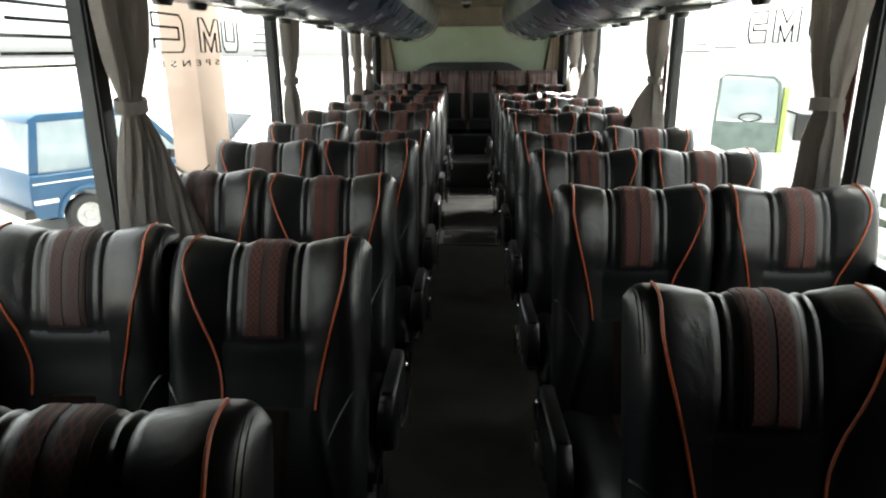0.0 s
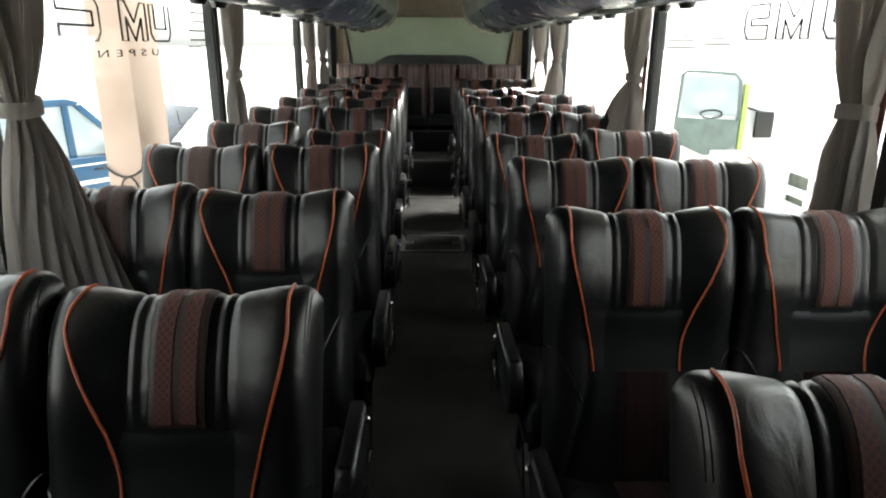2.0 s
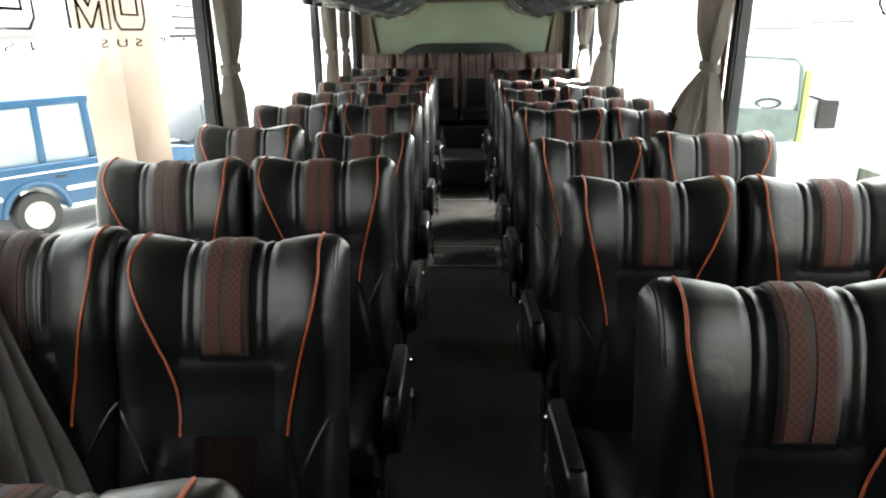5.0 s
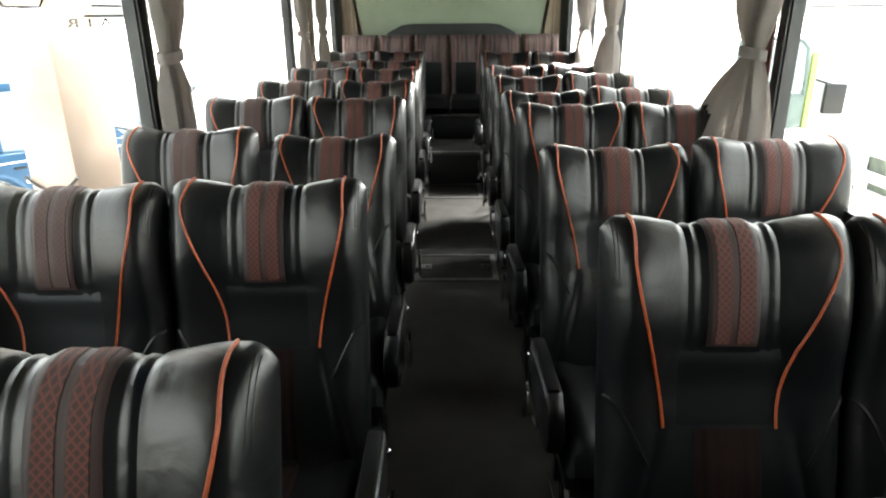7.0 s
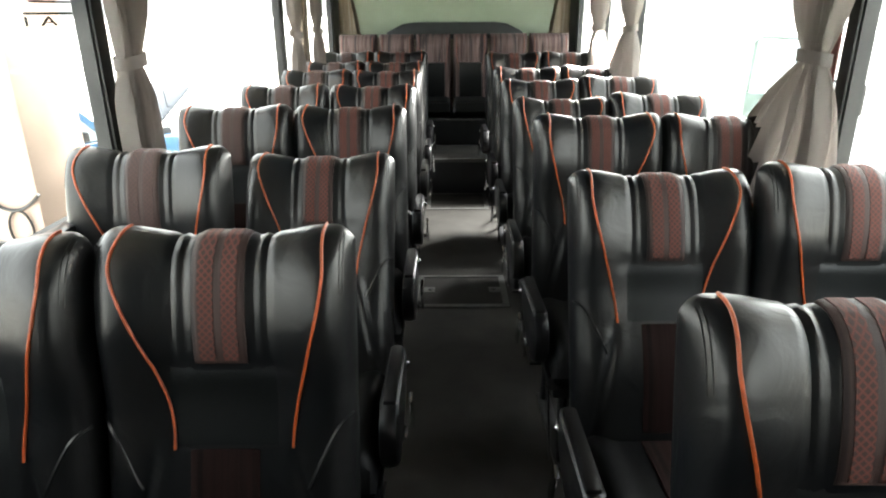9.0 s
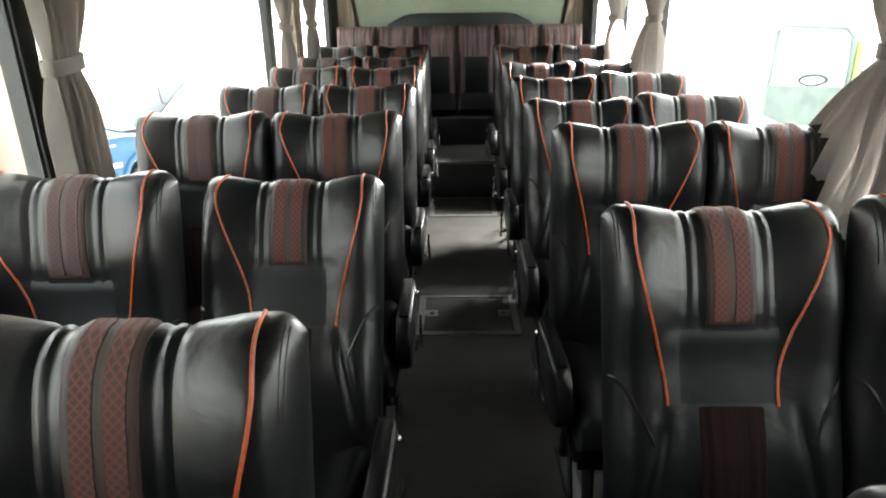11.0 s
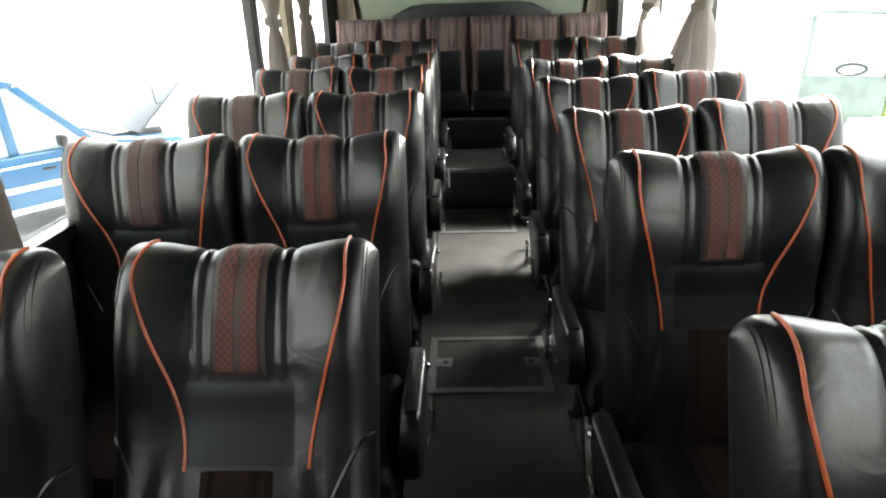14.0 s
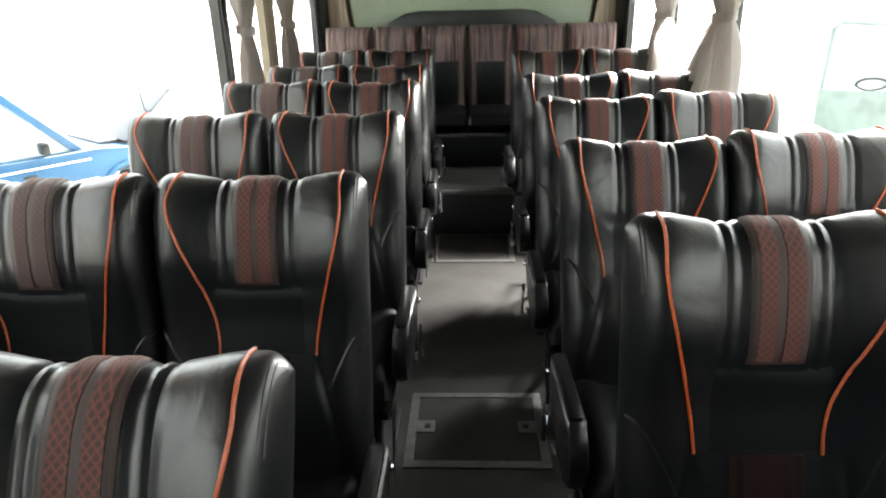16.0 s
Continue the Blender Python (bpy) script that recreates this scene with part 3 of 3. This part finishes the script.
def seat_cushion(owner):
    def fn(a, b, d):
        u, v = (a * 2 - 1), b
        r = math.sqrt(max(0, 1 - abs(u) ** 8)) * math.sqrt(max(0, 1 - abs(2 * v - 1) ** 10))
        bolster = 0.03 * step01(0.5, 0.9, abs(u))
        z = 0.36 + (0.075 + bolster + 0.012 * math.sin(v * 3.1)) * r if d == 0 else 0.36 - 0.07 * r
        return (u * 0.225, 0.02 - 0.47 * v, z)
    c = part("cushion", shell(fn, 30, 26, 1.0), LEATHER_SHADED, owner)

    def strip(a, b, d):
        x, y, z = fn(0.5 + (a - 0.5) * 0.3, 0.12 + 0.82 * b, 0)
        return (x, y, z + (0.005 if d == 0 else -0.004))
    part("cushion_pad", shell(strip, 8, 18, 1.0), LOWER_CLOTH_SHADED, c, "brown striped suede strip, darkened to stand in for shade")


def armrest(owner, s):
    """Black moulded arm with a rounded drop end on the aisle side."""
    out = []
    for k in range(13):
        a = math.pi * (0.5 + k / 12)
        out.append((-0.33 + 0.075 * math.cos(a), 0.445 + 0.085 * math.sin(a)))
    out = [(-0.02, 0.53)] + out + [(-0.25, 0.35), (-0.10, 0.40), (-0.02, 0.44)]
    xs = sorted((s * 0.228, s * 0.276))
    arm = part("armrest", prism(out, xs[0], xs[1], "x", 0.018), PLASTIC, owner, "glossy black moulded armrest")
    part("arm_pad", box((xs[0] + 0.006, -0.33, 0.520), (xs[1] - 0.006, -0.04, 0.542), 0.010), PLASTIC, arm)
    bm = bmesh.new()
    bmesh.ops.create_uvsphere(bm, u_segments=12, v_segments=8, radius=0.011, matrix=pose(s * 0.278, -0.045, 0.485))
    part("pivot_bolt", bm, CHROME, arm, "chrome pivot bolt")
    part("recline_handle", box((-0.006, -0.018, -0.07), (0.006, 0.018, 0.07), 0.004, m=Matrix.Translation((s * 0.292, -0.10, 0.36)) @ pose(0, 0, 0, 24, 0, 0)), CHROME, owner, "chrome recline handle")
    part("lever", sweep([(s * 0.28, -0.13, 0.33), (s * 0.283, -0.20, 0.37), (s * 0.283, -0.27, 0.385)], 0.007, 8), CHROME, owner, "chrome recline lever")


def seat_base(owner, aisle):
    part("side_cover", prism([(-0.42, 0.30), (0.06, 0.30), (0.09, 0.46), (0.02, 0.50), (-0.06, 0.36), (-0.40, 0.335)], aisle * 0.2, aisle * 0.228, "x", 0.006), PLASTIC, owner, "black plastic side cover")
    for y in (-0.40, -0.06):
        part("cross_bar", box((-0.21, y, 0.255), (0.21, y + 0.04, 0.295), 0.006), STEEL, owner)
    x = aisle * 0.17
    for y0, y1 in ((-0.36, -0.40), (-0.06, -0.02)):
        part("leg", sweep([(x, y0, 0.27), (x, y1, 0.004)], 0.017, 8), STEEL, owner)
    part("foot_plate", box((x - 0.025, -0.44, 0.0), (x + 0.025, 0.02, 0.012), 0.003), STEEL, owner)
    part("leg_trim", sweep([(aisle * 0.222, -0.34, 0.31), (aisle * 0.218, -0.42, 0.03)], 0.0065, 6), CHROME, owner, "thin polished leg strip")
    part("footrest", sweep([(-0.18, 0.16, 0.13), (0.18, 0.16, 0.13)], 0.016, 8), STEEL, owner)
    for sx in (-0.18, 0.18):
        part("footrest_arm", sweep([(sx, -0.03, 0.27), (sx, 0.16, 0.13)], 0.009, 6), STEEL, owner)


def make_seat(theta, aisle, with_arm, label):
    """aisle: the sign of x towards the aisle."""
    seat = thing("passenger_seat", label, "bus seat", "passenger seats")
    seat_back(lean(radians(theta)), seat, aisle, LEATHER_PLAIN if with_arm else LEATHER_WINDOW_SHEEN, RIBBON if with_arm or aisle < 0 else RIBBON_SHEEN)
    seat_cushion(seat)
    seat_base(seat, aisle)
    if with_arm:
        armrest(seat, aisle)
    return seat


TOP_BACK = 0.135
# each row: top of the aisle seat and its tilt, top of the window seat and its tilt
LEFT = ((1.73, 15, 1.75, 13), (2.46, 22, 2.54, 15), (3.25, 19, 3.30, 14), (4.09, 14.5, 4.06, 13), (4.87, 28, 4.84, 13.5),
        (5.69, 14.5, 5.69, 11), (6.53, 17, 6.52, 13), (7.39, 15.5, 7.41, 13), (8.13, 14, 8.15, 13), (8.80, 13, 8.82, 13))
RIGHT = ((2.14, 18, 2.16, 13), (3.02, 11.5, 3.01, 12), (3.775, 14, 3.77, 13), (4.55, 22, 4.58, 12.5), (5.39, 11, 5.38, 11.5),
         (6.08, 23, 6.11, 17), (6.85, 19.5, 6.90, 14), (7.57, 15.5, 7.62, 13), (8.55, 13, 8.56, 12))
AISLE_X = {-1: -0.475, 1: 0.472}
WINDOW_X = {-1: -0.936, 1: 0.928}
BASE = "black leather bus seat with orange piping, brown pad, "
protos = {}
for s, rows in ((-1, LEFT), (1, RIGHT)):
    for ya, tha, yw, thw in rows:
        for col, x, y, th in (("aisle", AISLE_X[s], ya, tha), ("window", WINDOW_X[s], yw, thw)):
            label = BASE + ("tilted far back" if th > 19 else "beside the aisle" if col == "aisle" else "beside the window")
            rise = 0.0 if y < 8.4 else 0.035
            x += {(-1, 3.25): -0.022, (1, 2.14): 0.022}.get((s, ya), 0.0) if col == "aisle" else 0.0
            m = pose(x, y - TOP_BACK, rise, 0, 0, random.uniform(-0.6, 0.6))
            key = (s, col, th)
            if key in protos:
                copy_thing(protos[key], m)
            else:
                protos[key] = make_seat(th, -s, col == "aisle", label)
                protos[key].matrix_basis = m


# ---- rear bench ----
bench = thing("rear_bench", "full-width rear bench in brown striped cloth with six backs", "bench seat", at=(0, 0, 0))
part("bench_base", box((-WX + 0.02, 9.02, 0.28), (WX - 0.02, 9.6, 0.515), 0.006), STEP_MAT, bench, "black bench plinth")
part("plinth_trim", box((-0.26, 9.005, 0.50), (0.24, 9.03, 0.522), 0.005), FLOOR_TRIM, bench, "thin aluminium edge")
edges = (-1.12, -0.735, -0.385, -0.03, 0.322, 0.70, 1.10)


def bench_back(a, b):
    w = (b - a) / 2 - 0.012

    def fn(i, j, d):
        u = i * 2 - 1
        r = math.sqrt(max(0, 1 - abs(u) ** 10)) * math.sqrt(max(0, 1 - abs(j) ** 16))
        h = 0.62 * j
        dep = 0.09 * r * (1 + 0.25 * math.exp(-((j - 0.85) / 0.12) ** 2)) if d == 0 else -0.02
        groove = 0.008 * sum(math.exp(-((abs(u) - g) / 0.03) ** 2) for g in (0.45,)) if d == 0 and j > 0.6 else 0
        return ((a + b) / 2 + u * w, 9.50 + 0.06 * j - dep + groove, 0.62 + h)
    back = part("bench_back", shell(fn, 26, 26, 1.0), BENCH_CLOTH, bench)
    for sg in (-1, 1):
        line = []
        for k in range(20):
            j = 0.97 - 0.5 * k / 19
            u = sg * (0.80 - 0.14 * (1 - step01(0.45, 0.75, j)))
            p = fn(u / 2 + 0.5, j, 0)
            line.append((p[0], p[1] - 0.003, p[2]))
        part("bench_piping", sweep(line, 0.003, 6), BENCH_PIPING, back, "dull orange piping")
    # Dark panel added over the striped back in place of its shade
    part("bench_lower_shade", box(((a + b) / 2 - w * 0.66, 9.405, 0.66), ((a + b) / 2 + w * 0.66, 9.46, 0.985), 0.015), LEATHER_PLAIN, back, "added dark panel standing in for shade on the lower back")


for a, b in zip(edges, edges[1:]):
    bench_back(a, b)
    def fn(i, j, d, a=a, b=b):
        u, v = i * 2 - 1, j
        r = math.sqrt(max(0, 1 - abs(u) ** 10)) * math.sqrt(max(0, 1 - abs(2 * v - 1) ** 10))
        return ((a + b) / 2 + u * ((b - a) / 2 - 0.006), 9.52 - 0.49 * v, 0.58 + (0.09 if d == 0 else -0.06) * r)
    part("bench_cushion", shell(fn, 20, 16, 1.0), LEATHER_PLAIN, bench, "black leather cushion")


# ---- writing on the side windows (seen from inside, so reversed) ----
def lettering(name, text, size, s, y, z, stretch, label):
    cu = bpy.data.curves.new(name, "FONT")
    cu.body, cu.size, cu.extrude, cu.space_character = text, size, 0.001, 1.8
    cu.align_x = "CENTER"
    tmp = bpy.data.objects.new(name + "_tmp", cu)
    scene.collection.objects.link(tmp)
    me = bpy.data.meshes.new_from_object(tmp.evaluated_get(bpy.context.evaluated_depsgraph_get()))
    bpy.data.objects.remove(tmp)
    me.materials.clear()
    me.materials.append(LETTER)
    ob = new(name, me)
    # reads from outside the bus
    ob.matrix_basis = pose(s * (WX + 0.050), y, z, 90, 0, -90 if s < 0 else 90) @ Matrix.Diagonal((stretch, 1, 1, 1))
    return tagged(ob, label, "lettering")


lettering("window_lettering", "AIR SUSPENSION", 0.038, -1, 4.24, 1.420, 3.3, "small dark word stuck on the outside of the window")


def outline_sign(s, cells, z0, z1, radius):
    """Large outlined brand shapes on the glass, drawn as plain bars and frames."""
    sign = thing("window_decal", "dark outlined shapes stuck along the top of the window", "decal", "window decals")
    x = s * (WX + 0.048)
    for k, (a, b) in enumerate(cells):
        kind, c, w = k % 3, 0.03, 0.05
        if kind == 0:
            pts = [(a, z0), (b - c, z0), (b, z0 + c), (b, z1 - c), (b - c, z1), (a, z1), (a, z1 - w), (b - w, z1 - w), (b - w, z0 + w), (a, z0 + w)]
        elif kind == 1:
            pts = [(a, z0), (a, z1), (a + w, z1), ((a + b) / 2, z0 + 0.07), (b - w, z1), (b, z1), (b, z0), (b - w, z0), (b - w, z1 - 0.06), ((a + b) / 2, z0), (a + w, z1 - 0.06), (a + w, z0)]
        else:
            pts = [(a, z1), (a, z0 + c), (a + c, z0), (b - c, z0), (b, z0 + c), (b, z1), (b - w, z1), (b - w, z0 + w), (a + w, z0 + w), (a + w, z1)]
        part("outline", sweep([(x, p, q) for p, q in pts], radius, 4, closed=True), LETTER, sign)
    return sign


def speed_stripes(sign, s, y0, y1, heights, thick):
    """Level stripes beside the outlined shapes, their ends stepping back row by row."""
    x = s * (WX + 0.048)
    for k, z in enumerate(heights):
        a = y0 + 0.035 * (k % 2) + 0.02 * k
        part("stripe", box((x - 0.002, a, z), (x + 0.002, y1, z + thick)), LETTER, sign)


decal = outline_sign(-1, ((3.70, 3.98), (4.15, 4.39), (4.43, 4.65)), 1.478, 1.625, 0.0045)
speed_stripes(decal, -1, 4.86, 5.12, (1.450, 1.482, 1.526, 1.571, 1.612), 0.007)
speed_stripes(decal, -1, 3.28, 3.62, (1.477, 1.520, 1.563, 1.606), 0.008)
decal = outline_sign(-1, ((2.42, 2.70), (1.95, 2.25)), 1.478, 1.64, 0.006)
speed_stripes(decal, -1, 2.78, 3.17, (1.436, 1.471, 1.517, 1.561, 1.603), 0.010)
decal = outline_sign(1, ((4.02, 4.20), (3.74, 3.95), (3.45, 3.66)), 1.50, 1.625, 0.004)
speed_stripes(decal, 1, 4.66, 5.05, (1.462, 1.497, 1.520, 1.549, 1.578), 0.004)
speed_stripes(decal, 1, 4.32, 4.58, (1.480, 1.502, 1.545, 1.585), 0.004)
for s, y in ((1, 5.12), (1, 3.17)):
    xs = sorted((s * (WX - 0.022), s * (WX - 0.0125)))
    ob = part("red_pillar_strip", box((xs[0], y + 0.034, 1.02), (xs[1], y + 0.085, 1.5), 0.003), RED_PAINT)
    tagged(ob, "red strip fixed to the window pillar behind the curtain", "strip", "red pillar strips")


# ---- the yard outside ----
GZ = -1.12
ground = part("ground", grid(lambda a, b: (-400 + 800 * a, -400 + 800 * b, GZ), 40, 40), GROUND)
tagged(ground, "pale dusty concrete yard", "ground", kind="structure")

column = thing("concrete_column", "beige painted concrete column with stains beside the bus", "column", at=(-2.06, 6.10, GZ), rz=-6)
part("shaft", box((-0.13, -0.20, 0), (0.13, 0.20, 5.2), 0.015), COLUMN_MAT, column)
part("footing", box((-0.24, -0.33, 0), (0.24, 0.33, 0.35), 0.03), COLUMN_MAT, column)
hang = [(-0.145 + 0.29 * k / 14, -0.212, 1.72 + 0.08 * ((k - 7) / 7) ** 2) for k in range(15)]
part("cable", sweep(hang, 0.008, 6), PLASTIC, column, "dark hanging cable")
part("cable_loop", sweep([(0.02 + 0.06 * math.cos(k * math.tau / 16), -0.212, 1.63 + 0.09 * math.sin(k * math.tau / 16)) for k in range(16)], 0.006, 6, closed=True), PLASTIC, column)


def wheel(owner, m, r=0.31, w=0.19):
    bm = bmesh.new()
    prof = [(r * 0.62, -w / 2), (r * 0.93, -w / 2), (r, -w * 0.36), (r, w * 0.36), (r * 0.93, w / 2), (r * 0.62, w / 2)]
    n = 32
    rings = [[bm.verts.new(m @ Vector((x, q * math.cos(k * math.tau / n), q * math.sin(k * math.tau / n)))) for k in range(n)] for q, x in prof]
    for a, b in zip(rings, rings[1:] + rings[:1]):
        for k in range(n):
            bm.faces.new((a[k], a[(k + 1) % n], b[(k + 1) % n], b[k]))
    wh = part("wheel", bm, TYRE, owner, "black rubber tyre")
    bm = bmesh.new()
    prof = [(0.001, 0.35), (r * 0.2, 0.35), (r * 0.26, 0.2), (r * 0.45, 0.16), (r * 0.56, 0.3), (r * 0.64, 0.5)]
    rings = [[bm.verts.new(m @ Vector((x * w, q * math.cos(k * math.tau / n), q * math.sin(k * math.tau / n)))) for k in range(n)] for q, x in prof]
    for a, b in zip(rings, rings[1:]):
        for k in range(n):
            bm.faces.new((a[k], a[(k + 1) % n], b[(k + 1) % n], b[k]))
    rim = part("rim", bm, RIM, wh, "pale steel rim with vent holes")
    return wh


def arch(cy, cz, r, n=10):
    return [(cy + r * math.cos(math.pi - math.pi * k / n), cz + r * math.sin(math.pi - math.pi * k / n)) for k in range(n + 1)]


# blue van with its bonnet standing open
van = thing("blue_van", "blue station van with pale side stripe, bonnet standing open", "van", at=(-6.74, 10.26, GZ), rz=-37)
L, RW, FW = 3.75, 0.75, 3.05
side = [(0.0, 0.42), (0.02, 0.9), (0.06, 0.98), (2.75, 0.95), (3.6, 0.86), (3.73, 0.72), (3.75, 0.40)]
low = [(L - 0.1, 0.30)] + arch(FW, 0.33, 0.38)[::-1] + arch(RW, 0.33, 0.38)[::-1] + [(0.1, 0.34)]
part("body", prism(side + low, -0.8, 0.8, "x", 0.03), VAN_BLUE, van)
part("roof", prism([(0.14, 1.68), (0.18, 1.74), (0.30, 1.80), (1.64, 1.81), (1.82, 1.75), (1.76, 1.70)], -0.72, 0.72, "x", 0.03), VAN_BLUE, van)
part("cabin_glass", prism([(0.08, 0.965), (0.19, 1.685), (1.78, 1.71), (2.50, 0.96)], -0.70, 0.70, "x", 0.01), CAR_GLASS, van, "pale reflecting side windows")
for sx in (-1, 1):
    for pts in ([(0.06, 0.97), (0.18, 1.70), (0.28, 1.70), (0.18, 0.97)], [(0.90, 0.97), (0.92, 1.71), (1.0, 1.71), (0.99, 0.97)], [(1.56, 0.96), (1.54, 1.71), (1.63, 1.71), (1.66, 0.96)], [(2.44, 0.96), (1.72, 1.70), (1.82, 1.72), (2.56, 0.96)]):
        xs = sorted((sx * 0.69, sx * 0.735))
        part("window_post", prism(pts, xs[0], xs[1], "x", 0.006), VAN_BLUE, van)
    xs = sorted((sx * 0.795, sx * 0.812))
    part("side_stripe", box((xs[0], 0.04, 0.56), (xs[1], 0.36, 0.62), 0.006), CAR_WHITE, van, "white side stripe")
    part("side_stripe", box((xs[0], 1.15, 0.56), (xs[1], 2.64, 0.62), 0.006), CAR_WHITE, van, "white side stripe")
    part("sill_trim", box((xs[0], 1.16, 0.31), (xs[1], 2.62, 0.37), 0.006), CAR_WHITE, van, "pale sill trim")
    part("waist_trim", box((xs[0], 0.06, 0.84), (xs[1], 2.6, 0.86), 0.005), CAR_WHITE, van, "thin pale waist line")
    for y in (0.98, 1.78):
        part("door_handle", box((min(xs), y + 0.06, 0.755), (max(xs) + 0.006, y + 0.2, 0.785), 0.006), PLASTIC, van)
    for cy in (RW, FW):
        part("wheel_arch", sweep([(sx * 0.8, p, q) for p, q in arch(cy, 0.33, 0.40, 16)], 0.035, 8), VAN_BLUE, van, "flared blue wheel arch")
        wheel(van, pose(sx * 0.72, cy, 0.30, 0, 0, 0 if sx > 0 else 180), 0.30)
    xs = sorted((sx * 0.76, sx * 0.93))
    part("mirror", box((xs[0], 2.06, 1.0), (xs[1], 2.14, 1.13), 0.025), PLASTIC, van, "black door mirror")
part("rear_bumper", box((-0.8, -0.10, 0.36), (0.8, 0.06, 0.50), 0.03), PLASTIC, van)
part("front_bumper", box((-0.8, L - 0.05, 0.36), (0.8, L + 0.10, 0.55), 0.03), PLASTIC, van)
part("engine", box((-0.5, 2.85, 0.80), (0.5, 3.55, 0.98), 0.06), STEEL, van, "dark engine under the open bonnet")
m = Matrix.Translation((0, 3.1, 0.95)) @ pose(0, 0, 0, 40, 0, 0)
bonnet = part("bonnet", box((-0.74, 0, 0), (0.74, 0.9, 0.03), 0.012, m=m), BONNET_DARK, van, "raised dark bonnet with ribbed lining")
part("bonnet_lining", box((-0.6, 0.08, -0.012), (0.6, 0.84, -0.001), 0.004, m=m), TRUCK_DARK, bonnet, "dark grey lining")
for k in range(5):
    part("bonnet_rib", box((-0.68 + 0.31 * k, 0.03, -0.045), (-0.62 + 0.31 * k, 0.87, -0.011), 0.005, m=m), CAR_WHITE, bonnet)
part("bonnet_stay", sweep([(0.6, 3.5, 0.86), (0.62, 3.42, 1.52)], 0.008, 6), STEEL, van)

# light truck on the other side, door towards the bus
truck = thing("light_truck", "white light truck with grey-green door and black mirror", "truck", at=(4.66, 13.27, GZ))
truck.scale = (1.08, 1.08, 1.08)
part("cab", prism([(0.05, 0.45), (0.0, 1.15), (0.22, 2.0), (1.5, 2.08), (1.6, 1.9), (1.6, 0.45)], -0.85, 0.85, "y", 0.05), CAR_WHITE, truck)
door = part("door", prism([(-0.55, 0.98), (-0.55, 1.36), (0.44, 1.30), (0.44, 0.90), (-0.05, 0.76)], -0.93, -0.86, "y", 0.012), TRUCK_DARK, truck, "grey-green inner door panel")
part("door_frame", sweep([(-0.52, -0.895, 1.36), (-0.50, -0.895, 1.98), (-0.42, -0.895, 2.04), (0.30, -0.895, 2.0), (0.40, -0.895, 1.90), (0.44, -0.895, 1.30)], 0.028, 8), TRUCK_DARK, door, "dark window frame")
part("door_pane", box((-0.48, -0.9, 1.37), (0.40, -0.89, 1.98), 0.002), CAR_GLASS, door, "reflecting door glass")
part("steering_wheel", sweep([(0.0 + 0.17 * math.cos(k * math.tau / 20), -0.92, 1.40 + 0.06 * math.sin(k * math.tau / 20)) for k in range(20)], 0.012, 6, closed=True), PLASTIC, truck)
part("lime_post", box((0.47, -0.92, 0.45), (0.55, -0.86, 1.85), 0.02), TRUCK_LIME, truck, "lime green door post")
part("mirror_head", box((0.66, -1.02, 1.05), (0.94, -0.94, 1.45), 0.03), PLASTIC, truck, "large black wing mirror")
part("mirror_arm", sweep([(0.55, -0.9, 1.5), (0.8, -0.97, 1.42)], 0.018, 6), PLASTIC, truck)
# White sheet added over the wheels, standing in for the glare there
part("glare_sheet", box((0.05, -0.96, 0.06), (5.2, -0.90, 0.86), 0.02), CAR_WHITE, truck, "added white sheet standing in for glare over the wheels")
part("load_bed", box((1.7, -0.95, 0.85), (5.2, 0.95, 1.0), 0.02), CAR_WHITE, truck)
for y in (-0.75, 0.75):
    for x in (0.8, 4.0):
        wheel(truck, pose(x, y, 0.38, 0, 0, 90 if y > 0 else -90), 0.38, 0.22)

# white steel rack standing in the yard
yard_rack = thing("steel_rack", "white painted steel rack with level bars against a dark backing", "rack", at=(4.85, 9.2, GZ), rz=90)
for k in range(6):
    for y in (-0.4, 0.4):
        x = -1.6 + 0.64 * k
        part("post", box((x - 0.035, y - 0.025, 0), (x + 0.035, y + 0.025, 0.84), 0.004), CAR_WHITE, yard_rack)
for z in (0.10, 0.30, 0.53):
    for y in (-0.4, 0.4):
        part("bar", box((-1.66, y - 0.028, z), (1.66, y + 0.028, z + 0.12), 0.004), CAR_WHITE, yard_rack)
# Added dark sheet that fills the gaps between the bars
part("gap_filler", box((-1.66, -0.46, 0.0), (1.66, -0.435, 0.83), 0.004), OLIVE, yard_rack, "added dark olive sheet filling the gaps behind the bars")
